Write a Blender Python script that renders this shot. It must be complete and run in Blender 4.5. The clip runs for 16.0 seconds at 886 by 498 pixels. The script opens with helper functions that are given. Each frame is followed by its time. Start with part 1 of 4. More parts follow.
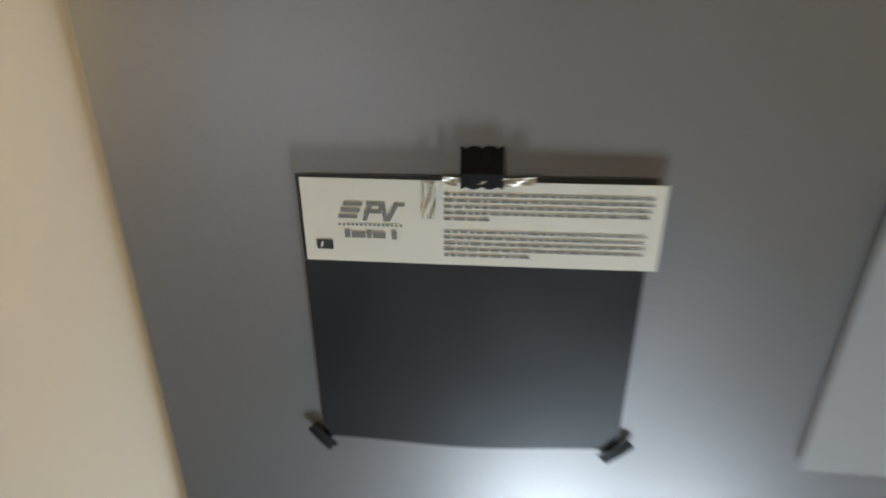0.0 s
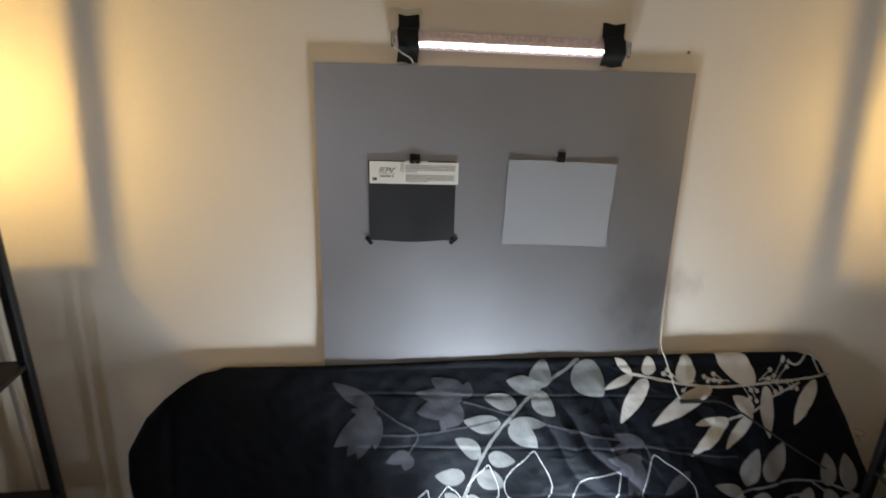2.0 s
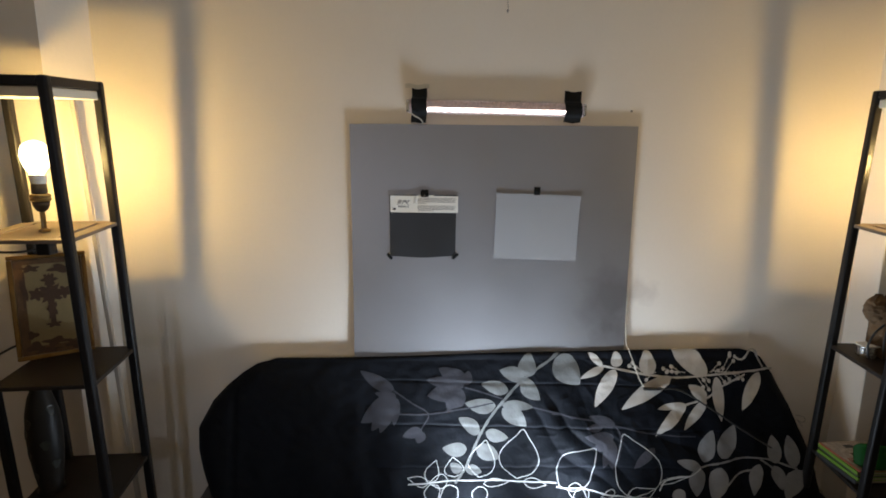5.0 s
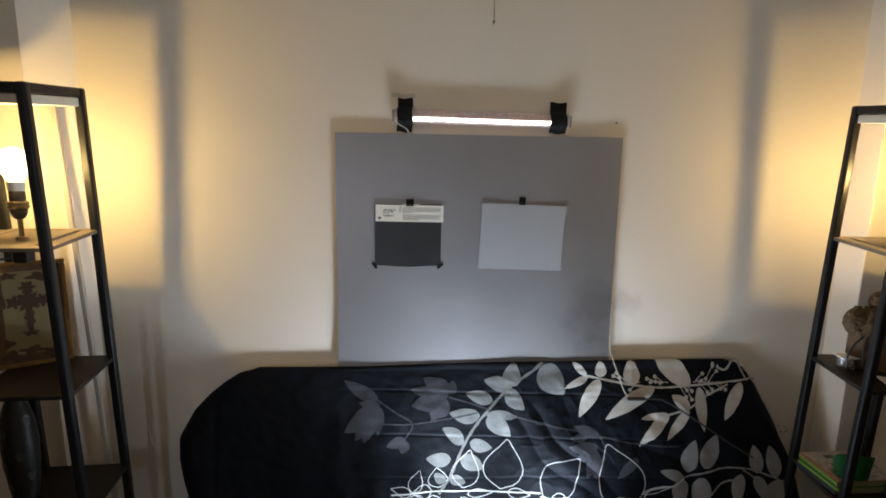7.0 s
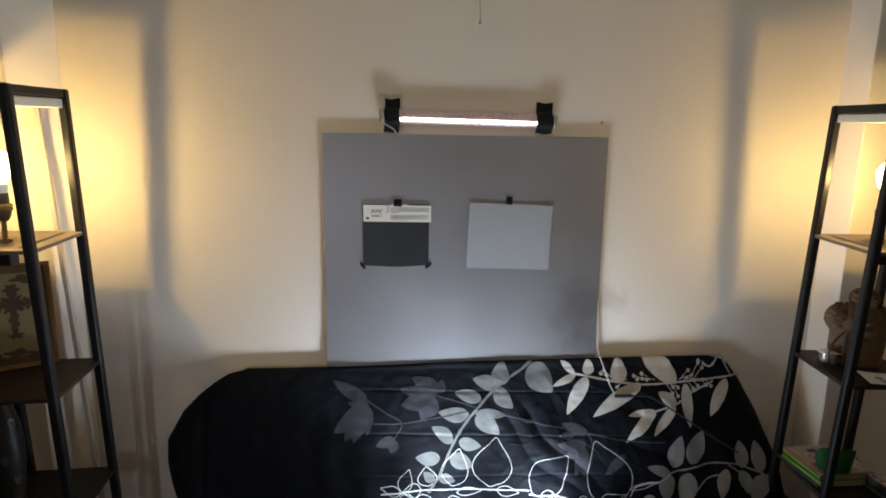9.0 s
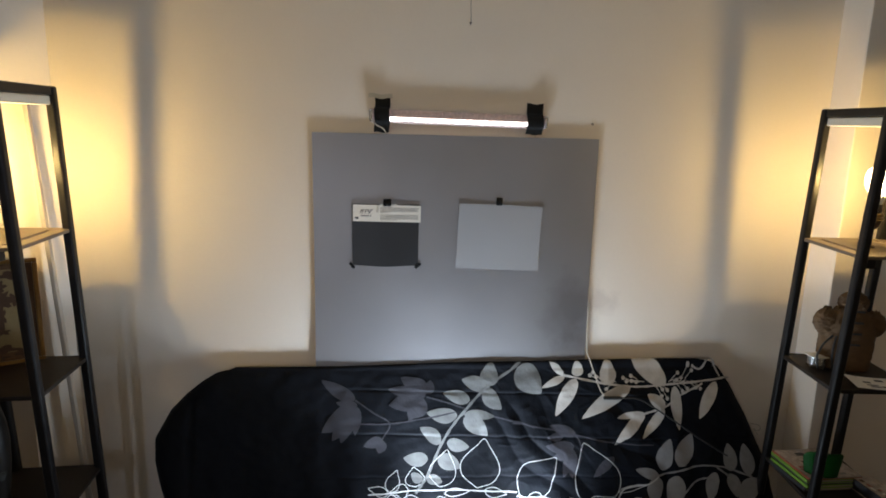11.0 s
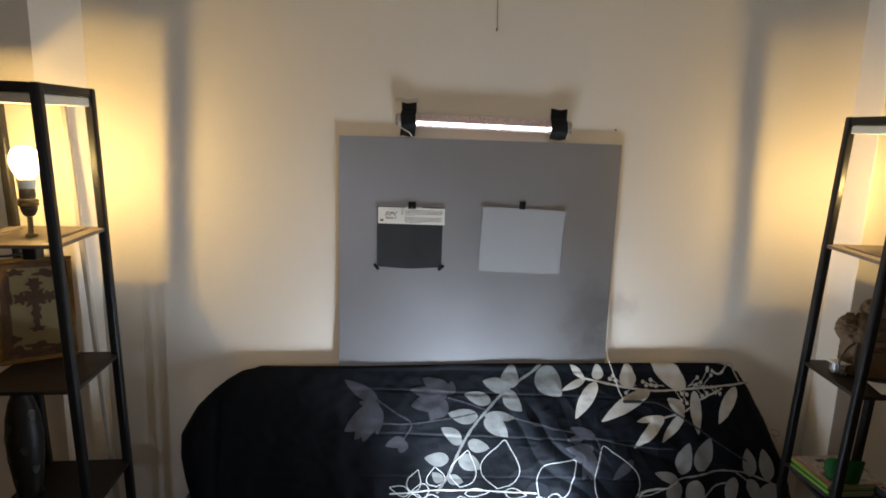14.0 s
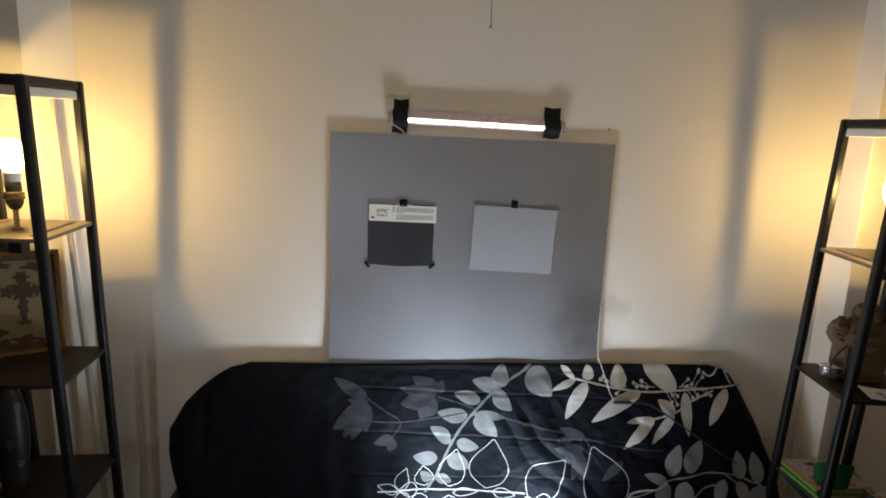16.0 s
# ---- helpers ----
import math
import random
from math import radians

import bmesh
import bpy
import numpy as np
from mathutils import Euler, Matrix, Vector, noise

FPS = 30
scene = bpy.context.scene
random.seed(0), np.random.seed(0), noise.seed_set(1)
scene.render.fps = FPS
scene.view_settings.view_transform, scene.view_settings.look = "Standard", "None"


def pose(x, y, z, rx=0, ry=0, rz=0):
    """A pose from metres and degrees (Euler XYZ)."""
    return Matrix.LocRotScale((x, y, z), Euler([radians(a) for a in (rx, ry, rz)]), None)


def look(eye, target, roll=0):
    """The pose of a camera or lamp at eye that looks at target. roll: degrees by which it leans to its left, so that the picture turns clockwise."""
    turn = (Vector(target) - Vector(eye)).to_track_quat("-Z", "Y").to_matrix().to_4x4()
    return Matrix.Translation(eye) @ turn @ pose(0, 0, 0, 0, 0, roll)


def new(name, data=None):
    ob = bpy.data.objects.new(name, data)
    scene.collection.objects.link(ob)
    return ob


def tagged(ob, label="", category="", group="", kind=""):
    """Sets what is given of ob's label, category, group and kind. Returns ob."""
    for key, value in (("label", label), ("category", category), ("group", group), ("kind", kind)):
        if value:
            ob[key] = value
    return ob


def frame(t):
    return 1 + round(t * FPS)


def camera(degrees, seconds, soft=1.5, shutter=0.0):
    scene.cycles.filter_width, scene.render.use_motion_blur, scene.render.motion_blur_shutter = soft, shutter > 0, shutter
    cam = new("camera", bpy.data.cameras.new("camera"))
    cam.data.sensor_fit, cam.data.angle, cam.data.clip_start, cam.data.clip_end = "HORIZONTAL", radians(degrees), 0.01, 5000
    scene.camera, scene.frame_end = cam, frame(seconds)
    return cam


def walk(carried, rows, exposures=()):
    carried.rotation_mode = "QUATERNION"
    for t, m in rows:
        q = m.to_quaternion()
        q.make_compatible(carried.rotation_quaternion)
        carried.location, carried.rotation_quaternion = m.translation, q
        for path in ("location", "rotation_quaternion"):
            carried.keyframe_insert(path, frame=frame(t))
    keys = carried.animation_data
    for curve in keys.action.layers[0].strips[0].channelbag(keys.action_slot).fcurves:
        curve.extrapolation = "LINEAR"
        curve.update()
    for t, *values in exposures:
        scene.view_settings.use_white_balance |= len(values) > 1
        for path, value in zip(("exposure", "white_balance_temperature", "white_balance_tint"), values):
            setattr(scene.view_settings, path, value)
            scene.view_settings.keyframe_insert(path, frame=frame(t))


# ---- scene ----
cam = camera(79.1, 16.0, soft=1.75, shutter=0.5)
PATH = [
    (0, (-0.073, -0.325, 1.453), (-0.22, 1.519, 0.693), -0.3),
    (0.5, (-0.043, -0.562, 1.494), (-0.079, 1.328, 0.838), 1.5),
    (1, (-0.029, -0.858, 1.498), (-0.046, 1.065, 0.949), 2.2),
    (1.5, (-0.061, -1.123, 1.522), (0.063, 0.793, 0.963), 1.0),
    (2, (-0.118, -1.336, 1.526), (0.053, 0.58, 0.978), 1.4),
    (2.5, (-0.08, -1.541, 1.514), (0.024, 0.382, 0.973), 3.1),
    (3, (-0.099, -1.659, 1.5), (-0.016, 0.284, 1.036), 1.1),
    (3.5, (-0.145, -1.697, 1.524), (-0.061, 0.259, 1.114), 1.2),
    (4, (-0.129, -1.732, 1.513), (-0.05, 0.228, 1.123), 0.5),
    (6.5, (-0.079, -1.75, 1.521), (0.039, 0.217, 1.182), 0.9),
    (7, (-0.079, -1.742, 1.529), (0.05, 0.224, 1.185), 1.0),
    (7.5, (-0.077, -1.747, 1.53), (0.059, 0.219, 1.19), 1.0),
    (8, (-0.072, -1.749, 1.531), (0.073, 0.216, 1.189), 0.4),
    (8.5, (-0.065, -1.755, 1.525), (0.086, 0.21, 1.188), 0.5),
    (9, (-0.07, -1.75, 1.531), (0.093, 0.213, 1.186), 0.8),
    (11.5, (-0.032, -1.751, 1.53), (0.124, 0.213, 1.189), 1.5),
    (12, (-0.051, -1.757, 1.526), (0.064, 0.212, 1.19), 1.8),
    (12.5, (-0.068, -1.758, 1.536), (0.033, 0.209, 1.192), 1.2),
    (13, (-0.084, -1.764, 1.531), (0.03, 0.204, 1.193), 1.7),
    (13.5, (-0.076, -1.766, 1.528), (0.04, 0.202, 1.194), 1.3),
    (14, (-0.091, -1.77, 1.531), (0.046, 0.198, 1.199), 1.8),
    (14.5, (-0.078, -1.773, 1.53), (0.087, 0.192, 1.2), 0.9),
    (15, (-0.074, -1.772, 1.528), (0.091, 0.195, 1.201), 1.9),
    (15.5, (-0.061, -1.759, 1.535), (0.09, 0.207, 1.197), 1.9),
    (16, (-0.06, -1.761, 1.536), (0.076, 0.205, 1.191), 2.5),
]
walk(cam, [(t, look(eye, target, roll)) for t, eye, target, roll in PATH],
     exposures=[(0, 0.0, 7050, 9), (0.5, 0.04, 7000, 9), (1, 0.0, 7000, 11), (2.5, 0.0, 6800, 14), (4, 0.0, 6700, 14), (6.5, 0.0, 6600, 14), (16, 0.0, 6600, 14)])

# ---- light ----
world = bpy.data.worlds.new("world")
scene.world = world
world.use_nodes = True
world.node_tree.nodes["Background"].inputs[0].default_value = (1.0, 0.86, 0.68, 1)
world.node_tree.nodes["Background"].inputs[1].default_value = 0.0

WARM = (1.0, 0.695, 0.235)
COOL = (0.67, 0.835, 1.0)
BULB_W, BULB_E, LED_W, FLOOD_W, LENS_W = 890.0, 630.0, 6.5, 31.0, 64.0
scene.view_settings.exposure = 0.0
# added cool lamp behind the camera; x and z of its beam-bounding opening
LAMP_GAP = (-1.275, -0.765, 0.95, 1.32)
# Stands in for the unseen source of the tower posts' cool shadows.
cool_lamp = bpy.data.lights.new("added_cool_lamp", "AREA")
cool_lamp.energy, cool_lamp.color, cool_lamp.shape, cool_lamp.size, cool_lamp.size_y = 9.0, (0.66, 0.79, 1.0), "RECTANGLE", 0.08, 0.18
new("added_cool_lamp", cool_lamp).matrix_basis = pose(-1.35, -3.5, 1.20, 90, 0, 0)
FLOOR_Z = 0.10
# Unseen ceiling, lowered so more light bounces into the room.
CEIL_Z = 2.45


# ---- materials ----
def mat(name, base, rough=0.6, metal=0.0, var=0.12, scale=18.0, fine=160.0, bump=0.15, bump_dist=0.001, spec=0.5, tint=None, coords="Object"):
    """A node material with variation at two scales and fine relief."""
    m = bpy.data.materials.new(name)
    m.use_nodes = True
    nt = m.node_tree
    bs = nt.nodes["Principled BSDF"]
    tc = nt.nodes.new("ShaderNodeTexCoord")
    big = nt.nodes.new("ShaderNodeTexNoise")
    big.inputs["Scale"].default_value, big.inputs["Detail"].default_value = scale, 5
    small = nt.nodes.new("ShaderNodeTexNoise")
    small.inputs["Scale"].default_value, small.inputs["Detail"].default_value = fine, 3
    for n in (big, small):
        nt.links.new(tc.outputs[coords], n.inputs["Vector"])
    mix = nt.nodes.new("ShaderNodeMix")
    mix.data_type = "RGBA"
    dark = tuple(c * (1 - var) for c in base)
    light = tuple(min(1, c * (1 + var)) for c in (tint or base))
    mix.inputs[6].default_value, mix.inputs[7].default_value = (*dark, 1), (*light, 1)
    add = nt.nodes.new("ShaderNodeMath")
    add.operation = "MULTIPLY_ADD"
    add.inputs[1].default_value, add.inputs[2].default_value = 0.35, -0.17
    nt.links.new(small.outputs[0], add.inputs[0])
    add2 = nt.nodes.new("ShaderNodeMath")
    nt.links.new(big.outputs[0], add2.inputs[0])
    nt.links.new(add.outputs[0], add2.inputs[1])
    nt.links.new(add2.outputs[0], mix.inputs[0])
    nt.links.new(mix.outputs[2], bs.inputs["Base Color"])
    rr = nt.nodes.new("ShaderNodeMapRange")
    rr.inputs[3].default_value, rr.inputs[4].default_value = max(0.03, rough - 0.08), min(1, rough + 0.08)
    nt.links.new(big.outputs[0], rr.inputs[0])
    nt.links.new(rr.outputs[0], bs.inputs["Roughness"])
    bs.inputs["Metallic"].default_value = metal
    bs.inputs["Specular IOR Level"].default_value = spec
    bp = nt.nodes.new("ShaderNodeBump")
    bp.inputs["Strength"].default_value, bp.inputs["Distance"].default_value = bump, bump_dist
    nt.links.new(small.outputs[0], bp.inputs["Height"])
    nt.links.new(bp.outputs[0], bs.inputs["Normal"])
    return m


def dark_patch(m, centre, size, dark):
    """A cloudy darker patch round a centre, in object space."""
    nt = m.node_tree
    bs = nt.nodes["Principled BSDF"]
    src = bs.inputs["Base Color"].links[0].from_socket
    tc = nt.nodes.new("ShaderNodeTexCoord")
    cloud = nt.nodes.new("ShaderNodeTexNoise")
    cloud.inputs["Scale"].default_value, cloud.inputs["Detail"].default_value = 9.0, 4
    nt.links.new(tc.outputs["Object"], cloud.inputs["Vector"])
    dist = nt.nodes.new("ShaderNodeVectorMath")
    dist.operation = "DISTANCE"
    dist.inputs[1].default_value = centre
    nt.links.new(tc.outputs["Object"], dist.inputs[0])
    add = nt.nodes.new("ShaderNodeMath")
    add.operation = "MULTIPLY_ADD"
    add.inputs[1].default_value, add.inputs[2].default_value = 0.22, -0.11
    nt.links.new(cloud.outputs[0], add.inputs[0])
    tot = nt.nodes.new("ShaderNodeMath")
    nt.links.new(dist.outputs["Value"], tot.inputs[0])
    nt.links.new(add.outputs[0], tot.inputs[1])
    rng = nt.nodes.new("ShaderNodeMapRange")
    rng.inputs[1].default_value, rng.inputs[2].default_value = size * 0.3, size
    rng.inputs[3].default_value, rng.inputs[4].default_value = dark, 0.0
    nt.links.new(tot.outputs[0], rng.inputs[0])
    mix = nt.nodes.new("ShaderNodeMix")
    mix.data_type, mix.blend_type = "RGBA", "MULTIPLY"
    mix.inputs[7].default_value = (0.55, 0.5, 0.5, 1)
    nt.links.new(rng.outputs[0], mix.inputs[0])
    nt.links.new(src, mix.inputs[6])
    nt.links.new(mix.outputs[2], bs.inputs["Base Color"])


def glow(name, colour, strength):
    m = bpy.data.materials.new(name)
    m.use_nodes = True
    bs = m.node_tree.nodes["Principled BSDF"]
    bs.inputs["Base Color"].default_value = (0.8, 0.8, 0.8, 1)
    bs.inputs["Emission Color"].default_value = (*colour, 1)
    bs.inputs["Emission Strength"].default_value = strength
    return m


WALL = mat("wall_paint", (0.755, 0.675, 0.578), 0.55, var=0.055, scale=2.3, fine=90, bump=0.25, bump_dist=0.0012, spec=0.3)
# Faint smudge on the wall just right of the panel.
dark_patch(WALL, (0.655, 0.0, 1.045), 0.06, 0.35)
# Tone of the unseen ceiling, lightened to bounce more light down.
CEILM = mat("ceiling_paint", (0.88, 0.855, 0.80), 0.8, var=0.04, scale=3, fine=60)
FLOORM = mat("dark_floor", (0.05, 0.03, 0.02), 0.5, var=0.3, scale=4, fine=50)
BASEM = mat("dark_baseboard", (0.03, 0.022, 0.018), 0.5, var=0.2, scale=9)
CAPM = mat("baseboard_cap", (0.5, 0.42, 0.3), 0.5, var=0.1, scale=9)
# Unseen side walls: wall tone darkened so less light bounces into low corners.
SIDEWALL = mat("side_wall_low_bounce", (0.42, 0.34, 0.26), 0.6, var=0.08, scale=2.3, fine=90, bump=0.25, bump_dist=0.0012, spec=0.3)
PANEL = mat("grey_screen_paint", (0.335, 0.325, 0.330), 0.45, metal=0.72, var=0.13, scale=3.4, fine=420, bump=0.14, bump_dist=0.0006, spec=0.6)
# Two darker patches near the panel's lower right edge.
dark_patch(PANEL, (0.565, -0.012, 1.02), 0.14, 0.55)
dark_patch(PANEL, (0.60, -0.012, 0.90), 0.10, 0.5)
PANEL_EDGE = mat("panel_edge", (0.3, 0.3, 0.3), 0.7)
SHEET = mat("light_grey_sheet", (0.315, 0.312, 0.315), 0.5, var=0.03, scale=8, fine=500, bump=0.1, bump_dist=0.0003)
FILM = mat("dark_film", (0.066, 0.067, 0.070), 0.40, metal=0.8, spec=0.5, var=0.06, scale=10, fine=500, bump=0.1, bump_dist=0.0003)
PAPER = mat("label_paper", (0.76, 0.72, 0.64), 0.5, var=0.04, scale=30, fine=300, bump=0.1, bump_dist=0.0002)
INK = mat("ink", (0.03, 0.03, 0.03), 0.6)
INKGREY = mat("grey_ink", (0.20, 0.19, 0.18), 0.6)
TAPE = mat("black_tape", (0.008, 0.008, 0.008), 0.75, spec=0.2, var=0.3, scale=40, fine=500, bump=0.4, bump_dist=0.0004)
CLEARTAPE = mat("glossy_tape", (0.6, 0.56, 0.48), 0.15, var=0.1, scale=60)
METAL = mat("black_metal", (0.012, 0.011, 0.011), 0.36, spec=0.3, var=0.3, scale=30, fine=240, bump=0.12, bump_dist=0.0004)
SHELF = mat("dark_shelf", (0.018, 0.013, 0.010), 0.5, spec=0.3, var=0.35, scale=12, fine=110, bump=0.2, bump_dist=0.0005)
# Lighter than SHELF: the bulb's strong light is partly put into this brown.
SLAT = mat("bulb_shelf", (0.16, 0.12, 0.085), 0.55, var=0.3, scale=14, fine=120, bump=0.2, bump_dist=0.0005)
SLATPALE = mat("pale_slat", (0.44, 0.39, 0.33), 0.5, var=0.12, scale=20, fine=150)
PLASTIC = mat("white_plastic", (0.7, 0.68, 0.62), 0.35, var=0.05)
BRASS = mat("old_brass", (0.30, 0.22, 0.10), 0.38, metal=0.9, var=0.3, scale=60)
SOCKET = mat("dark_socket", (0.10, 0.08, 0.06), 0.35, metal=0.5, var=0.3, scale=60)
CLOTH = mat("black_cloth", (0.0042, 0.0051, 0.0075), 0.66, var=0.4, scale=7, fine=110, bump=0.5, bump_dist=0.0018, spec=0.10)
PRINT = mat("grey_leaf_print", (0.125, 0.125, 0.12), 0.7, var=0.3, scale=26, fine=110, bump=0.55, bump_dist=0.0018, spec=0.3)
PALEPRINT = mat("pale_leaf_print", (0.42, 0.388, 0.345), 0.7, var=0.2, scale=26, fine=110, bump=0.55, bump_dist=0.0018, spec=0.3)
SIDEPRINT = mat("side_leaf_print", (0.20, 0.194, 0.19), 0.7, var=0.2, scale=26, fine=110, bump=0.55, bump_dist=0.0018, spec=0.3)
DIMPRINT = mat("dim_leaf_print", (0.027, 0.026, 0.032), 0.7, var=0.25, scale=26, fine=110, bump=0.55, bump_dist=0.0018, spec=0.3)
LINEPRINT = mat("white_line_print", (0.42, 0.42, 0.40), 0.7, var=0.1, scale=26, fine=500, spec=0.25)
MATTRESS = mat("mattress", (0.05, 0.05, 0.055), 0.8)
WOODARM = mat("dark_arm", (0.05, 0.045, 0.042), 0.45, var=0.3, scale=10)
CORD = mat("white_cord", (0.45, 0.40, 0.32), 0.45, var=0.08)
BLACKCORD = mat("black_cord", (0.02, 0.02, 0.02), 0.45, var=0.2)
PAPERTOP = mat("translucent_board", (0.7, 0.64, 0.52), 0.6, var=0.06)
nt = PAPERTOP.node_tree
tl = nt.nodes.new("ShaderNodeBsdfTranslucent")
tl.inputs[0].default_value = (0.75, 0.66, 0.48, 1)
mx = nt.nodes.new("ShaderNodeMixShader")
mx.inputs[0].default_value = 0.04
nt.links.new(nt.nodes["Principled BSDF"].outputs[0], mx.inputs[1])
nt.links.new(tl.outputs[0], mx.inputs[2])
nt.links.new(mx.outputs[0], nt.nodes["Material Output"].inputs[0])
TAN = mat("tan_plastic", (0.42, 0.34, 0.24), 0.5)
BULB = glow("filament_glow", WARM, BULB_W)
BULB2 = glow("filament_glow_soft", WARM, BULB_E)
BULBGLASS = bpy.data.materials.new("lit_bulb_glass")
BULBGLASS.use_nodes = True
nt = BULBGLASS.node_tree
gl, tr, mx = nt.nodes.new("ShaderNodeEmission"), nt.nodes.new("ShaderNodeBsdfTransparent"), nt.nodes.new("ShaderNodeMixShader")
gl.inputs[0].default_value, gl.inputs[1].default_value = (1.0, 0.80, 0.45, 1), 22.0
mx.inputs[0].default_value = 0.2
nt.links.new(tr.outputs[0], mx.inputs[1])
nt.links.new(gl.outputs[0], mx.inputs[2])
nt.links.new(mx.outputs[0], nt.nodes["Material Output"].inputs[0])
LED = glow("led_glow", (1.0, 0.93, 0.88), LED_W)
FLOODM = glow("flood_glow", COOL, LENS_W)
TUBE = mat("bubbly_tube", (0.66, 0.50, 0.47), 0.25, var=0.5, scale=140, fine=400, bump=0.8, bump_dist=0.002)
GOLD = mat("gilt_frame", (0.26, 0.15, 0.05), 0.35, metal=0.8, var=0.3, scale=50)
ART = mat("aged_picture", (0.24, 0.18, 0.085), 0.45, var=0.25, scale=14, fine=90)
ARTBROWN = mat("picture_border", (0.115, 0.06, 0.026), 0.5, var=0.55, scale=48, fine=160)
ARTDARK = mat("picture_brown", (0.07, 0.035, 0.02), 0.5, var=0.4, scale=60)
GLAZE = mat("dark_glaze", (0.018, 0.016, 0.014), 0.45, spec=0.3, var=0.6, scale=18)
GLAZE2 = mat("pale_glaze", (0.028, 0.03, 0.024), 0.4, var=0.4, scale=30)
BURLAP = mat("burlap", (0.135, 0.078, 0.036), 0.9, var=0.4, scale=40, fine=300, bump=0.9, bump_dist=0.003)
TIN = mat("silver_tin", (0.55, 0.54, 0.52), 0.25, metal=0.9, var=0.1)
MAGAZINE = mat("printed_paper", (0.085, 0.05, 0.04), 0.45, var=0.8, scale=55, fine=190, tint=(0.40, 0.33, 0.27))
PAGES = mat("paper_pages", (0.26, 0.23, 0.19), 0.7, var=0.15, scale=8, fine=600)
LIME = mat("lime_cover", (0.13, 0.27, 0.02), 0.5, var=0.1)
GREEN = mat("green_plastic", (0.002, 0.062, 0.006), 0.6, spec=0.2, var=0.15)
DARKCOVER = mat("dark_cover", (0.03, 0.03, 0.035), 0.4, var=0.4)
STEEL = mat("nail_steel", (0.2, 0.19, 0.18), 0.4, metal=0.8)
REDCOVER = mat("red_cover", (0.3, 0.06, 0.04), 0.4, var=0.3)


# ---- building helpers ----
def finish(bm, name, material, smooth=False):
    bmesh.ops.recalc_face_normals(bm, faces=bm.faces)
    me = bpy.data.meshes.new(name)
    bm.to_mesh(me)
    bm.free()
    me.materials.append(material)
    if smooth:
        me.polygons.foreach_set("use_smooth", [True] * len(me.polygons))
    return me


def part(name, bm, material, parent=None, label="", smooth=False):
    """Links a bmesh as one mesh object, under a thing or a part."""
    ob = new(name, finish(bm, name, material, smooth))
    if parent is not None:
        ob.parent = parent
    if label:
        ob["label"] = label
    return ob


def thing(name, label, category, group="", at=None):
    ob = new(name)
    ob.empty_display_size = 0.05
    if at is not None:
        ob.matrix_basis = at
    return tagged(ob, label, category, group)


def box(x0, x1, y0, y1, z0, z1, bevel=0.0, seg=2, bm=None):
    own = bmesh.new()
    bmesh.ops.create_cube(own, size=1.0)
    for v in own.verts:
        v.co = Vector(((x0 + x1) / 2 + v.co.x * (x1 - x0), (y0 + y1) / 2 + v.co.y * (y1 - y0), (z0 + z1) / 2 + v.co.z * (z1 - z0)))
    if bevel:
        bmesh.ops.bevel(own, geom=own.edges[:], offset=bevel, segments=seg, affect="EDGES", profile=0.5)
    return own if bm is None else join(bm, own)


def join(bm, other):
    me = bpy.data.meshes.new("tmp")
    other.to_mesh(me)
    other.free()
    bm.from_mesh(me)
    bpy.data.meshes.remove(me)
    return bm


def lathe(profile, n=28, at=(0, 0, 0)):
    """A turned body from (radius, height) pairs."""
    bm = bmesh.new()
    rings = []
    for r, z in profile:
        rings.append([bm.verts.new((at[0] + r * math.cos(a), at[1] + r * math.sin(a), at[2] + z)) for a in (2 * math.pi * i / n for i in range(n))])
    for a, b in zip(rings, rings[1:]):
        for i in range(n):
            bm.faces.new((a[i], a[(i + 1) % n], b[(i + 1) % n], b[i]))
    bm.faces.new(rings[0][::-1])
    bm.faces.new(rings[-1])
    return bm


def smoothed(points, steps=8):
    """A Catmull-Rom line through the points."""
    p = [Vector(q) for q in points]
    p = [2 * p[0] - p[1], *p, 2 * p[-1] - p[-2]]
    out = []
    for i in range(1, len(p) - 2):
        for k in range(steps):
            t = k / steps
            out.append(0.5 * (2 * p[i] + (p[i + 1] - p[i - 1]) * t + (2 * p[i - 1] - 5 * p[i] + 4 * p[i + 1] - p[i + 2]) * t * t + (3 * p[i] - p[i - 1] - 3 * p[i + 1] + p[i + 2]) * t ** 3))
    out.append(p[-2])
    return out


def cord(points, radius, n=8, steps=8):
    """A round cord along a smooth line."""
    line = smoothed(points, steps)
    bm = bmesh.new()
    rings = []
    for i, c in enumerate(line):
        d = (line[min(i + 1, len(line) - 1)] - line[max(i - 1, 0)]).normalized()
        u = d.orthogonal().normalized() if i == 0 else (u - d * u.dot(d)).normalized()
        w = d.cross(u)
        rings.append([bm.verts.new(c + radius * (u * math.cos(a) + w * math.sin(a))) for a in (2 * math.pi * k / n for k in range(n))])
    for a, b in zip(rings, rings[1:]):
        for k in range(n):
            bm.faces.new((a[k], a[(k + 1) % n], b[(k + 1) % n], b[k]))
    bm.faces.new(rings[0][::-1])
    bm.faces.new(rings[-1])
    return bm


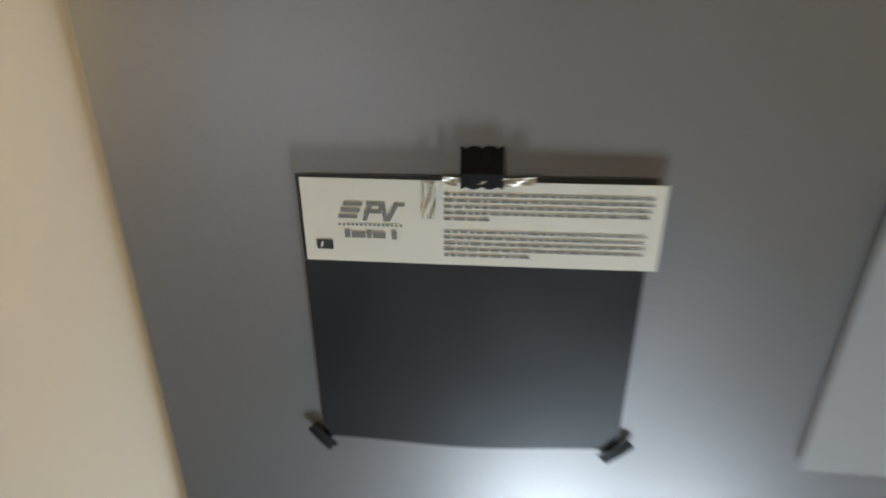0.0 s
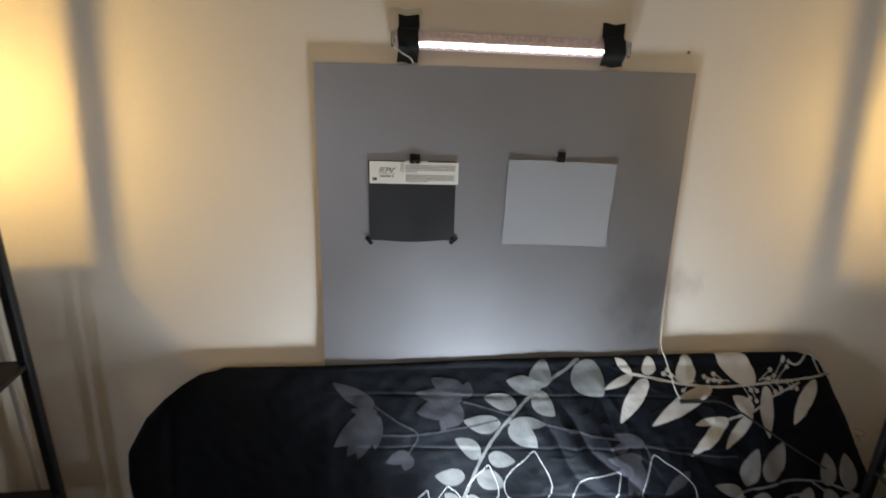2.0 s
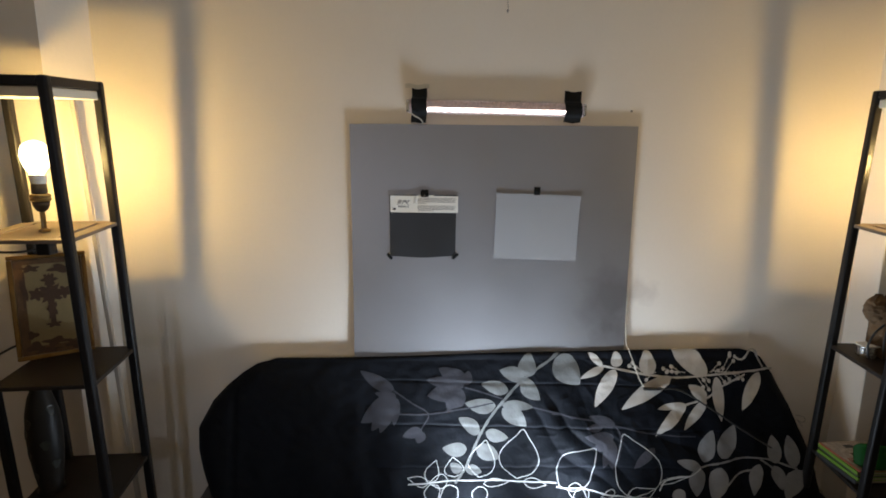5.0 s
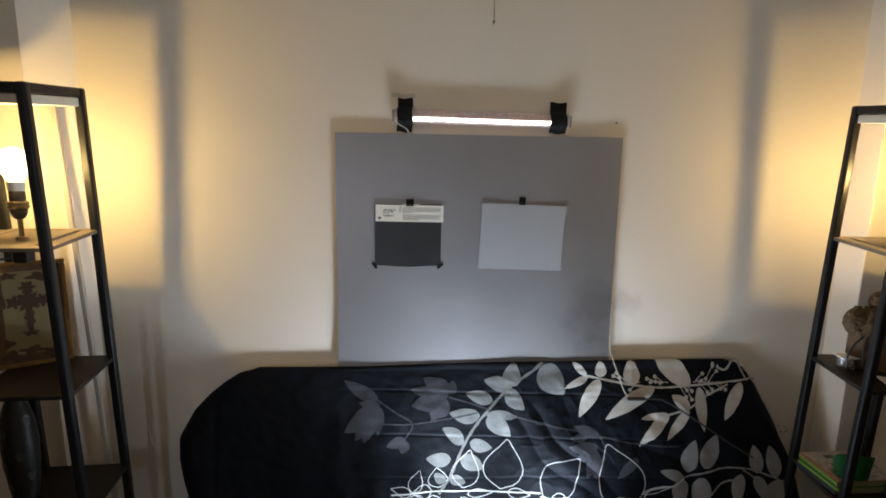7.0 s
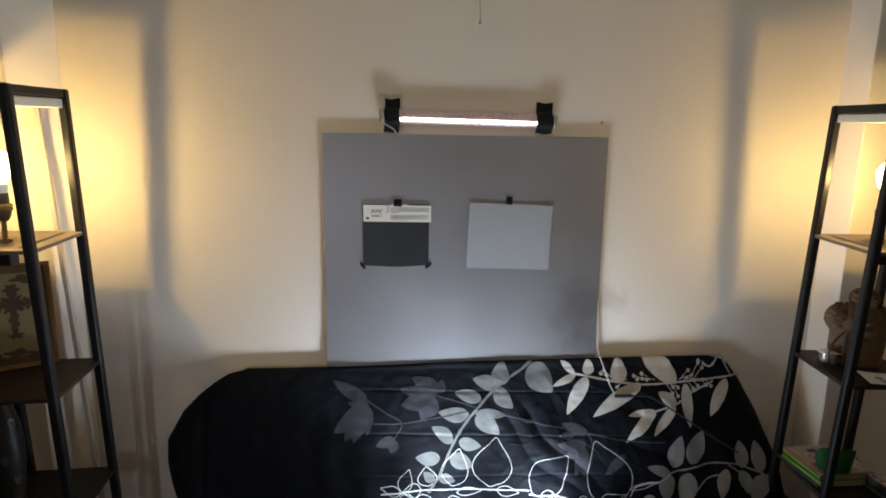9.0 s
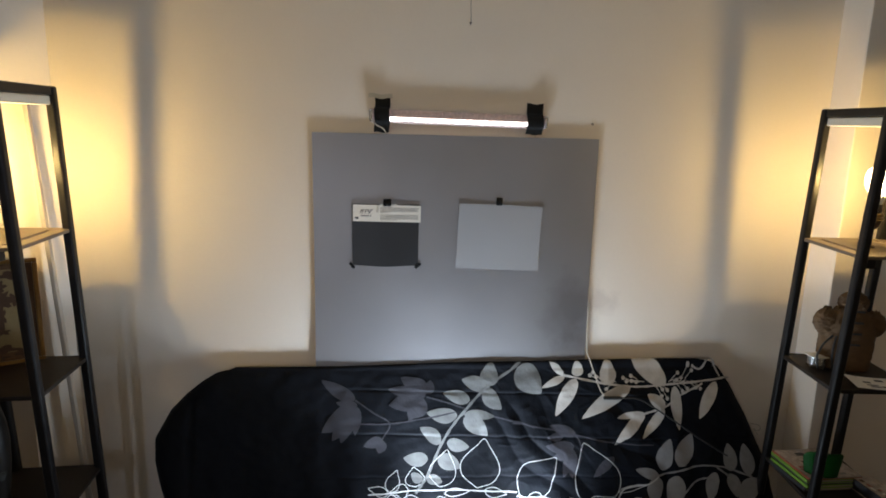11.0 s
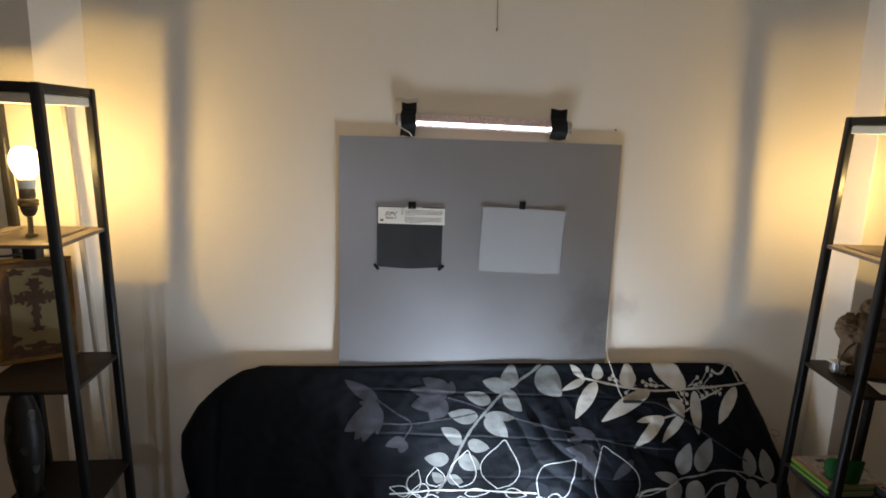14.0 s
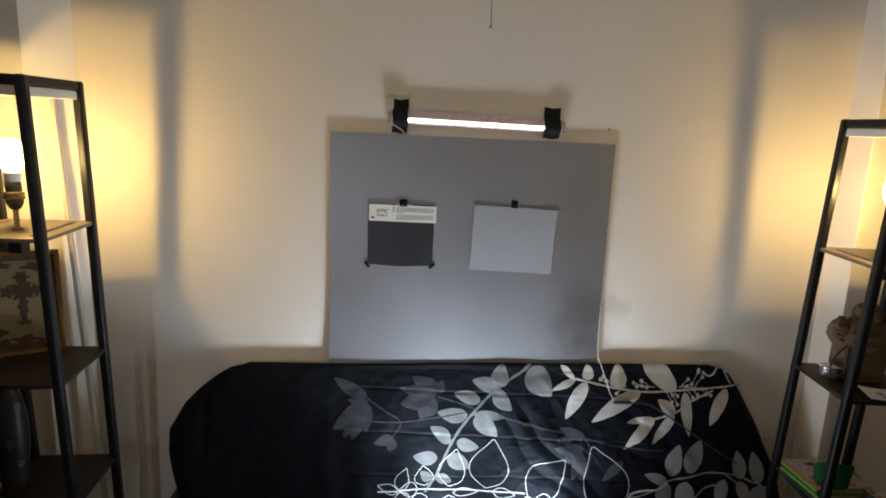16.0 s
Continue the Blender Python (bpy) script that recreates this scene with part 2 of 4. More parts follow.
def slab(fn, nu, nv, thick, offset=(0, 1, 0)):
    """A sheet with thickness: fn(u, v) for u, v in 0..1 gives the front; the back lies at offset times thick."""
    bm = bmesh.new()
    off = Vector(offset) * thick
    f = [[bm.verts.new(fn(i / nu, j / nv)) for j in range(nv + 1)] for i in range(nu + 1)]
    b = [[bm.verts.new(v.co + off) for v in row] for row in f]
    for i in range(nu):
        for j in range(nv):
            bm.faces.new((f[i][j], f[i + 1][j], f[i + 1][j + 1], f[i][j + 1]))
            bm.faces.new((b[i][j], b[i][j + 1], b[i + 1][j + 1], b[i + 1][j]))
    for i in range(nu):
        bm.faces.new((f[i][0], b[i][0], b[i + 1][0], f[i + 1][0]))
        bm.faces.new((f[i][nv], f[i + 1][nv], b[i + 1][nv], b[i][nv]))
    for j in range(nv):
        bm.faces.new((f[0][j], f[0][j + 1], b[0][j + 1], b[0][j]))
        bm.faces.new((f[nu][j], b[nu][j], b[nu][j + 1], f[nu][j + 1]))
    return bm


# ---- the room ----
def structure(name, bm, material, label, category):
    return tagged(part(name, bm, material), label, category, kind="structure")


LEFT_X, RIGHT_X, PIER_Y = -1.076, 1.405, -0.115
# WEST_X, EAST_X, SOUTH_Y: unseen walls, placed by the light they bounce back.
WEST_X, EAST_X, SOUTH_Y, SPLAY_Y = -2.6, 2.7, -2.7, -0.105
structure("wall_north", box(LEFT_X, RIGHT_X, 0.0, 0.14, FLOOR_Z, CEIL_Z), WALL, "cream painted wall behind the sofa", "wall")


def prism(plan, z0, z1):
    """An upright body over a plan of (x, y) corners."""
    bm = bmesh.new()
    low = [bm.verts.new((x, y, z0)) for x, y in plan]
    high = [bm.verts.new((x, y, z1)) for x, y in plan]
    bm.faces.new(low[::-1]), bm.faces.new(high)
    for k in range(len(plan)):
        q = (k + 1) % len(plan)
        bm.faces.new((low[k], low[q], high[q], high[k]))
    return bm


structure("wall_pier_west", prism([(WEST_X, SPLAY_Y), (-1.161, SPLAY_Y), (LEFT_X - 0.0005, 0.0), (LEFT_X - 0.0005, 0.14), (WEST_X, 0.14)], FLOOR_Z, CEIL_Z), WALL, "cream painted wall projection with a splayed corner", "wall")
structure("wall_pier_east", box(RIGHT_X, EAST_X, PIER_Y, 0.14, FLOOR_Z, CEIL_Z, 0.003), WALL, "cream painted wall projection beside the shelf tower", "wall")
structure("wall_west", box(WEST_X - 0.14, WEST_X, SOUTH_Y, 0.14, FLOOR_Z, CEIL_Z), SIDEWALL, "unseen side wall toned tan to cut bounced light", "wall")
structure("wall_east", box(EAST_X, EAST_X + 0.14, SOUTH_Y, 0.14, FLOOR_Z, CEIL_Z), SIDEWALL, "unseen side wall toned tan to cut bounced light", "wall")


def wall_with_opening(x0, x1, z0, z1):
    """The south wall, with a low opening added to bound the cool lamp's light."""
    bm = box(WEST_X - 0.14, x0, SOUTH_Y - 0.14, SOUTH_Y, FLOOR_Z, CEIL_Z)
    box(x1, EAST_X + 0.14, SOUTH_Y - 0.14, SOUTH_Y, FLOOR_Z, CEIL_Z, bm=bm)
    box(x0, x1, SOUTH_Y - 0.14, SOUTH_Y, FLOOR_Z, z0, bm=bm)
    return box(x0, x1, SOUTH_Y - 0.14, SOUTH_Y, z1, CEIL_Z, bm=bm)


structure("wall_south", wall_with_opening(*LAMP_GAP), WALL, "cream painted wall with a low opening added for an unseen lamp", "wall")
structure("floor", box(WEST_X - 0.14, EAST_X + 0.14, SOUTH_Y - 0.14, 0.14, FLOOR_Z - 0.1, FLOOR_Z), FLOORM, "dark wooden floor", "floor")
structure("ceiling", box(WEST_X - 0.14, EAST_X + 0.14, SOUTH_Y - 0.14, 0.14, CEIL_Z, CEIL_Z + 0.1), CEILM, "plain painted ceiling", "ceiling")
base = structure("baseboard", box(LEFT_X + 0.001, RIGHT_X - 0.001, -0.016, -0.001, FLOOR_Z, 0.262, 0.002), BASEM, "dark baseboard with a pale cap along the wall", "baseboard")
part("cap", box(LEFT_X + 0.001, RIGHT_X - 0.001, -0.02, -0.001, 0.264, 0.282, 0.004), CAPM, base, "pale cap strip")

# ---- grey panel on the wall ----
PX0, PX1, PZ0, PZ1 = -0.310, 0.612, 0.80, 1.594


def panel_y(x, z):
    v = (PZ1 - z) / (PZ1 - PZ0)
    return -0.0115 - 0.003 * math.sin(math.pi * (x - PX0) / (PX1 - PX0)) * v * (1 - v ** 3) + 0.0015 * v - 0.0148 * v ** 6


panel = thing("projection_panel", "large grey painted screen panel fixed to the cream wall", "panel")
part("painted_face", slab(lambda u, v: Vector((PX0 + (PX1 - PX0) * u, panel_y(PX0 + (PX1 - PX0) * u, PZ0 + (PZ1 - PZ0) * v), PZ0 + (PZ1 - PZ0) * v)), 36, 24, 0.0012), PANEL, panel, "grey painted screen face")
part("backing_board", slab(lambda u, v: Vector((PX0 + 0.001 + (PX1 - PX0 - 0.002) * u, panel_y(PX0 + (PX1 - PX0) * u, PZ0 + (PZ1 - PZ0) * v) + 0.0014, PZ0 + 0.001 + (PZ1 - PZ0 - 0.002) * v)), 36, 24, 0.0035), PANEL_EDGE, panel, "pale foam backing board")


def tape_piece(name, cx, cz, w, h, turn, y, bend=0.0007, back=0.0, label="piece of black cloth tape", mate=TAPE):
    """A short strip of tape, a little creased, slightly ragged at its ends."""
    c, s = math.cos(radians(turn)), math.sin(radians(turn))

    def f(u, v):
        a, b = (u - 0.5) * w, (v - 0.5) * h
        b += 0.04 * h * math.sin(u * 17 + cx * 50) * (1 if v > 0.5 else -1) * abs(2 * v - 1)
        return Vector((cx + a * c - b * s, y - bend * math.sin(math.pi * v) - 0.0004 * math.sin(u * 9) + back * max(0.0, 2 * v - 0.8) / 1.2, cz + a * s + b * c))

    return tagged(part(name, slab(f, 8, 8, 0.0007), mate), label, "tape")


# ---- dark sample card with its printed label ----
def sample_card():
    card = thing("sample_card", "dark grey screen sample with cream printed label taped on panel", "sample card")
    x0, x1, z0, z1 = -0.1868, 0.0270, 1.169, 1.372
    part("film", slab(lambda u, v: Vector((x0 + (x1 - x0) * u + 0.0015 * v * (u - 0.5), -0.0145 - 0.0008 * v * v - 0.0006 * math.sin(math.pi * u) * math.sin(math.pi * v) + 0.0008 * (1 - v), z0 + (z1 - z0) * v + 0.0025 * (1 - v) ** 6 * math.cos(math.pi * 2 * u))), 20, 16, 0.0006), FILM, card, "dark grey satin film")
    lx0, lx1, lz0, lz1 = -0.1848, 0.0335, 1.3165, 1.3705

    def lay(u, v, up=0.0):
        return Vector((lx0 + (lx1 - lx0) * u, -0.0166 - 0.0006 * math.sin(3 * u) - up, lz1 - (lz1 - lz0) * v - 0.002 * u))

    lab = part("label", slab(lambda u, v: lay(u, 1 - v), 20, 6, 0.0007), PAPER, card, "cream printed paper label")

    def ink(quads, name, mate, note):
        bm = bmesh.new()
        for q in quads:
            for a in ([lay(u, v, 0.0003) for u, v in q],):
                bm.faces.new([bm.verts.new(p) for p in a])
        ob = new(name, finish(bm, name, mate))
        ob.parent = lab
        ob["label"] = note
        return ob

    def bar(u0, u1, v0, v1, sl=0.0):
        return ((u0 + sl, v0), (u1 + sl, v0), (u1, v1), (u0, v1))

    logo = []
    for k in range(3):
        v = 0.27 + 0.075 * k
        logo.append(bar(0.118 - 0.008 * k, 0.172 - 0.008 * k, v, v + 0.045, 0.004))
    logo += [bar(0.172, 0.184, 0.27, 0.49, 0.022), bar(0.184, 0.226, 0.27, 0.31, 0.004), bar(0.178, 0.222, 0.36, 0.40, 0.004), bar(0.216, 0.226, 0.27, 0.40, 0.006)]
    logo += [bar(0.232, 0.244, 0.27, 0.49, -0.006), bar(0.236, 0.25, 0.27, 0.49, 0.03), bar(0.262, 0.292, 0.27, 0.31, 0.003)]
    ink(logo, "logo", INKGREY, "slanted dark logo shape")
    small = [bar(0.102 + 0.0125 * k, 0.109 + 0.0125 * k, 0.525, 0.552) for k in range(15)]
    ink(small, "caption_bar", INKGREY, "row of tiny grey marks")
    name_bars = [bar(0.118, 0.134, 0.60, 0.70), bar(0.138, 0.178, 0.625, 0.70), bar(0.182, 0.196, 0.60, 0.70), bar(0.199, 0.236, 0.625, 0.70), bar(0.254, 0.268, 0.60, 0.71)]
    ink(name_bars, "title_bar", INKGREY, "dark title marks")
    ink([bar(0.034, 0.082, 0.735, 0.855)], "badge", INK, "small black badge")
    ink([((0.048, 0.76), (0.054, 0.76), (0.05, 0.83), (0.044, 0.83))], "badge_mark", PAPER, "pale mark on the badge")
    rnd = random.Random(4)
    lines = []
    for p, v0, widths in ((0, 0.135, (0.565, 0.565, 0.56, 0.56, 0.13)), (1, 0.575, (0.555, 0.55, 0.555, 0.55, 0.24))):
        for k, w in enumerate(widths):
            u = 0.403
            while u < 0.403 + w:
                step = rnd.uniform(0.012, 0.035)
                lines.append(bar(u, min(u + step, 0.403 + w), v0 + 0.072 * k, v0 + 0.072 * k + 0.030))
                u += step + 0.0045
    ink(lines, "text_bar", INKGREY, "rows of small printed text")
    bm = slab(lambda u, v: lay(0.345 + 0.035 * u + 0.004 * math.sin(5 * v), 0.02 + 0.42 * v, 0.0012 + 0.0006 * math.sin(9 * u + 7 * v)), 5, 7, 0.0002)
    part("clear_tape", bm, CLEARTAPE, card, "wrinkled clear tape")
    bm = slab(lambda u, v: lay(0.40 + 0.25 * u, -0.06 + 0.09 * v + 0.012 * math.sin(11 * u), 0.0012 + 0.0008 * math.sin(23 * u + 5 * v)), 16, 3, 0.0002)
    part("clear_tape", bm, CLEARTAPE, card, "wrinkled clear tape")
    return card


sample_card()
tape_piece("tape_strip", -0.0745, 1.3775, 0.025, 0.0235, 0.5, -0.0188, back=0.0052)
tape_piece("tape_strip", -0.1885, 1.171, 0.0095, 0.0235, 38, -0.0150)
tape_piece("tape_strip", 0.0262, 1.171, 0.0095, 0.0245, -48, -0.0150)


# ---- light grey sheet ----
def grey_sheet():
    cx, cz, w, h, a = 0.294, 1.2675, 0.277, 0.2165, radians(-1.8)

    def f(u, v):
        p, q = (u - 0.5) * w, (v - 0.5) * h
        lift = 0.0026 * v ** 3 * (2 * abs(u - 0.5)) ** 2 + 0.001 * (1 - v) ** 2
        return Vector((cx + p * math.cos(a) - q * math.sin(a), -0.0148 - lift, cz + p * math.sin(a) + q * math.cos(a) - 0.0015 * (2 * abs(u - 0.5)) ** 2 * v))

    return tagged(part("grey_sheet", slab(f, 24, 18, 0.0006), SHEET), "light grey sample sheet taped on the grey panel", "paper sheet")


grey_sheet()
tape_piece("tape_strip", 0.2905, 1.3865, 0.0205, 0.0255, -4, -0.0163, back=0.0026)


# ---- light tube over the panel ----
def light_tube():
    at = pose(0.152, 0, 1.646, 0, -0.0, 0) @ pose(0, 0, 0, 0, 0.8, 0)
    lamp = thing("light_tube", "lit LED tube strapped to the wall over the panel", "lamp", at=at)
    n, x0, x1, r = 20, -0.278, 0.279, 0.0205
    bm = bmesh.new()
    rings = []
    m = 120
    for i in range(m + 1):
        x = x0 + (x1 - x0) * i / m
        rr = r * (1 + 0.045 * math.sin(i * 2.6) * math.sin(i * 0.9 + 1))
        rings.append([bm.verts.new((x, -0.0115 + 0.48 * rr * math.cos(t), rr * math.sin(t))) for t in (2 * math.pi * k / n for k in range(n))])
    for a, b in zip(rings, rings[1:]):
        for k in range(n):
            bm.faces.new((a[k], a[(k + 1) % n], b[(k + 1) % n], b[k]))
    bm.faces.new(rings[0][::-1]), bm.faces.new(rings[-1])
    part("tube", bm, TUBE, lamp, "bubbly clear plastic tube", smooth=True)
    bm = bmesh.new()
    cols = []
    m = 288
    for i in range(m + 1):
        x = -0.219 + 0.438 * i / m
        wob = 1 + 0.26 * math.sin(math.pi * i / 3) + 0.12 * math.sin(i * 0.37)
        cols.append([bm.verts.new((x, -0.0115 - 0.48 * (r + 0.002) * math.cos(t), -(r + 0.002) * math.sin(t))) for t in (radians(9 * wob), radians(15), radians(21), radians(28), radians(36 * wob))])
    for a, b in zip(cols, cols[1:]):
        for k in range(4):
            bm.faces.new((a[k], a[k + 1], b[k + 1], b[k]))
    part("led_strip", bm, LED, lamp, "glowing white LED strip", smooth=True)
    for s, xa, xb, zt, zb in ((0, -0.268, -0.220, 0.064, -0.051), (1, 0.216, 0.270, 0.058, -0.040)):
        prof = [(-0.002, zt), (-0.003, 0.036), (-0.008, 0.027), (-0.018, 0.0225), (-0.0255, 0.012), (-0.027, -0.002), (-0.0255, -0.015), (-0.0195, -0.025), (-0.0165, -0.034), (-0.0155, zb)]
        line = smoothed([(0, y, z) for y, z in prof], 4)
        mm = len(line) - 1
        bm = slab(lambda u, v: Vector((xa + (xb - xa) * u + 0.0015 * math.sin(v * 11 + s), line[round(v * mm)].y - 0.0006 * math.sin(9 * u), line[round(v * mm)].z + 0.002 * math.sin(u * 7 + s) * (v in (0, 1)))), 5, mm, 0.0008)
        part("strap", bm, TAPE, lamp, "black cloth tape strap")
    part("clear_tape", slab(lambda u, v: Vector((-0.288 + 0.075 * u, -0.0040 - 0.0012 * math.sin(7 * u) - 0.0008 * v, 0.054 + 0.013 * v + 0.002 * math.sin(9 * u))), 12, 3, 0.0003), CLEARTAPE, lamp, "shiny clear tape across the strap")
    for x in (x0 - 0.006, x1 - 0.004):
        part("end_cap", join(bmesh.new(), box(x, x + 0.01, -0.024, -0.003, -0.019, 0.019, 0.004)), TIN, lamp, "grey end cap")
    part("cord", cord([(-0.274, -0.025, 0.012), (-0.279, -0.031, -0.008), (-0.262, -0.032, -0.028), (-0.24, -0.029, -0.04), (-0.231, -0.02, -0.052)], 0.0018), CORD, lamp, "thin white cord")
    return lamp


light_tube()


# ---- shelf towers with bare bulbs ----
SIDE, POST = 0.258, 0.0235
LEVELS = (1.301, 0.915, 0.548, 0.155)


def shelf_tower(label, at):
    """A slim square shelf tower; its origin is on the floor at its middle."""
    t = thing("shelf_tower", label, "shelf", "shelf towers beside the sofa", at)
    h = SIDE / 2
    zf = FLOOR_Z
    for sx in (-1, 1):
        for sy in (-1, 1):
            x, y = sx * (h - POST / 2), sy * (h - POST / 2)
            part("post", box(x - POST / 2, x + POST / 2, y - POST / 2, y + POST / 2, 0, 1.684 - zf, 0.006, 3), METAL, t, "black metal post", smooth=False)
    zt = 1.684 - zf
    for s in (-1, 1):
        part("rail", box(-h + POST, h - POST, s * (h - 0.003) - 0.011 * (s + 1), s * (h - 0.003) + 0.011 * (1 - s), zt - 0.024, zt - 0.001, 0.003), METAL, t)
        part("rail", box(s * (h - 0.003) - 0.011 * (s + 1), s * (h - 0.003) + 0.011 * (1 - s), -h + POST, h - POST, zt - 0.024, zt - 0.001, 0.003), METAL, t)
    part("top_board", box(-h + 0.010, h - 0.010, -h + 0.010, h - 0.010, zt - 0.049, zt - 0.0255, 0.003), PAPERTOP, t, "cream translucent board under the top frame")
    k, z1, z0 = h - 0.004, LEVELS[0] - zf, LEVELS[0] - zf - 0.010
    shelf = part("slotted_shelf", box(-0.076, 0.076, -k + 0.03, k - 0.03, z0, z1, 0.0015), SLAT, t, "slotted shelf under the bulb, toned a lighter brown for its light")
    for s in (-1, 1):
        part("slat", box(-k, k, s * (k - 0.015) - 0.0149, s * (k - 0.015) + 0.0149, z0, z1, 0.0015), SLAT, shelf)
        part("slat", box(s * (k - 0.0175) - 0.0175, s * (k - 0.0175) + 0.0175, -k + 0.03, k - 0.03, z0, z1, 0.0015), SLAT, shelf)
    for lv in LEVELS[1:]:
        part("shelf_board", box(-k, k, -k, k, lv - zf - 0.012, lv - zf, 0.002), SHELF, t, "dark brown shelf board")
    return t


def bare_bulb(at, label, light):
    b = thing("bare_bulb_lamp", label, "lamp", "bare bulbs in the shelf towers", at)
    part("stem", lathe([(0.006, 0.0), (0.006, 0.062)], 12), BRASS, b, "thin brass stem")
    part("nut", lathe([(0.013, -0.002), (0.013, 0.004), (0.008, 0.007)], 12), BRASS, b)
    part("socket", lathe([(0.008, 0.050), (0.013, 0.054), (0.0185, 0.066), (0.0195, 0.076)], 24), SOCKET, b, "dark metal socket cup", smooth=True)
    part("socket_ring", lathe([(0.0205, 0.0762), (0.0235, 0.079), (0.0235, 0.084), (0.0212, 0.086), (0.0235, 0.089), (0.0235, 0.093), (0.0190, 0.096)], 24), BRASS, b, "ribbed old brass ring")
    part("socket_neck", lathe([(0.0165, 0.0962), (0.0178, 0.100), (0.0172, 0.1205)], 24), SOCKET, b, "dark metal socket neck", smooth=True)
    part("collar", lathe([(0.0165, 0.121), (0.018, 0.126), (0.0195, 0.142), (0.019, 0.146)], 24), PLASTIC, b, "white bulb collar", smooth=True)
    part("bulb", lathe([(0.014, 0.1465), (0.020, 0.153), (0.026, 0.164), (0.0310, 0.178), (0.0328, 0.190), (0.0315, 0.204), (0.026, 0.217), (0.016, 0.2255), (0.005, 0.2295)], 28), BULBGLASS, b, "glowing warm bulb", smooth=True)
    part("filament", lathe([(0.004, 0.154), (0.011, 0.157), (0.0155, 0.165), (0.0165, 0.172), (0.0145, 0.180), (0.009, 0.186), (0.003, 0.188)], 20), light, b, "glowing filament core", smooth=True)
    part("switch_box", box(-0.017, 0.017, -0.017, 0.017, -0.062, -0.012, 0.003), METAL, b, "black housing under the shelf")
    return b


LT = (-1.072, -0.287)
RT = (1.318, -0.320)
LEAN = 3.2
shelf_tower("slim black metal shelf tower holding a bulb and a framed picture", pose(*LT, 1.0, LEAN, 0, 3) @ pose(0, 0, FLOOR_Z - 1.0))
shelf_tower("slim black metal shelf tower holding a bulb and stacked magazines", pose(*RT, 1.0, LEAN, 0, -5) @ pose(0, 0, FLOOR_Z - 1.0))
bare_bulb(pose(-1.062, -0.325, LEVELS[0] + 0.0005), "glowing bare bulb on a brass stem in the shelf tower", BULB)
bare_bulb(pose(1.297, -0.345, LEVELS[0] + 0.0005), "glowing bare bulb on a stem over the magazines", BULB2)


def leaning_slat():
    """A slim floor-to-corner slat behind the tower, slanted to fit the camera's view."""
    foot, head = Vector((-1.032, -0.062, FLOOR_Z)), Vector((-1.104, -0.078, 1.655))
    m = Matrix.Translation(foot) @ (head - foot).to_track_quat("Z", "Y").to_matrix().to_4x4()
    bm = box(-0.011, 0.011, -0.006, 0.006, 0.004, (head - foot).length, 0.002)
    bmesh.ops.transform(bm, matrix=m, verts=bm.verts)
    return tagged(part("wooden_slat", bm, SLATPALE), "pale grey wooden slat leaning in the corner behind the tower", "slat")


leaning_slat()
tagged(part("power_cord", cord([(-1.08, -0.295, 1.255), (-1.13, -0.33, 1.246), (-1.21, -0.34, 1.25), (-1.40, -0.25, 1.244), (-1.62, -0.14, 1.20), (-1.66, -0.12, 0.9), (-1.66, -0.12, 0.3)], 0.003), BLACKCORD), "black power cord running from the lamp to the wall", "cord")


tagged(part("power_cord", cord([(-1.205, -0.10, 0.95), (-1.245, -0.25, 0.955), (-1.245, -0.38, 0.93), (-1.232, -0.428, 0.86), (-1.222, -0.430, 0.78), (-1.205, -0.424, 0.70), (-1.205, -0.432, 0.50), (-1.21, -0.44, 0.25), (-1.215, -0.45, 0.105)], 0.0035), BLACKCORD), "black power cord hanging beside the tower post", "cord")


# ---- sofa under its cover ----
def left_end(z):
    return float(np.interp(z, (0.30, 0.404, 0.47, 0.531, 0.592, 0.683, 0.74, 0.781, 0.810, 0.828), (-0.775, -0.800, -0.822, -0.835, -0.835, -0.783, -0.728, -0.678, -0.632, -0.570)))


def right_end(z):
    return float(np.interp(z, (0.329, 0.489, 0.644, 0.752, 0.815, 0.837, 0.846), (1.319, 1.283, 1.21, 1.144, 1.095, 1.065, 1.020)))


def top_z(x):
    return 0.827 + 0.018 * max(0.0, min(1.0, (x + 0.4) / 1.0)) + 0.0015 * math.sin(9 * x)


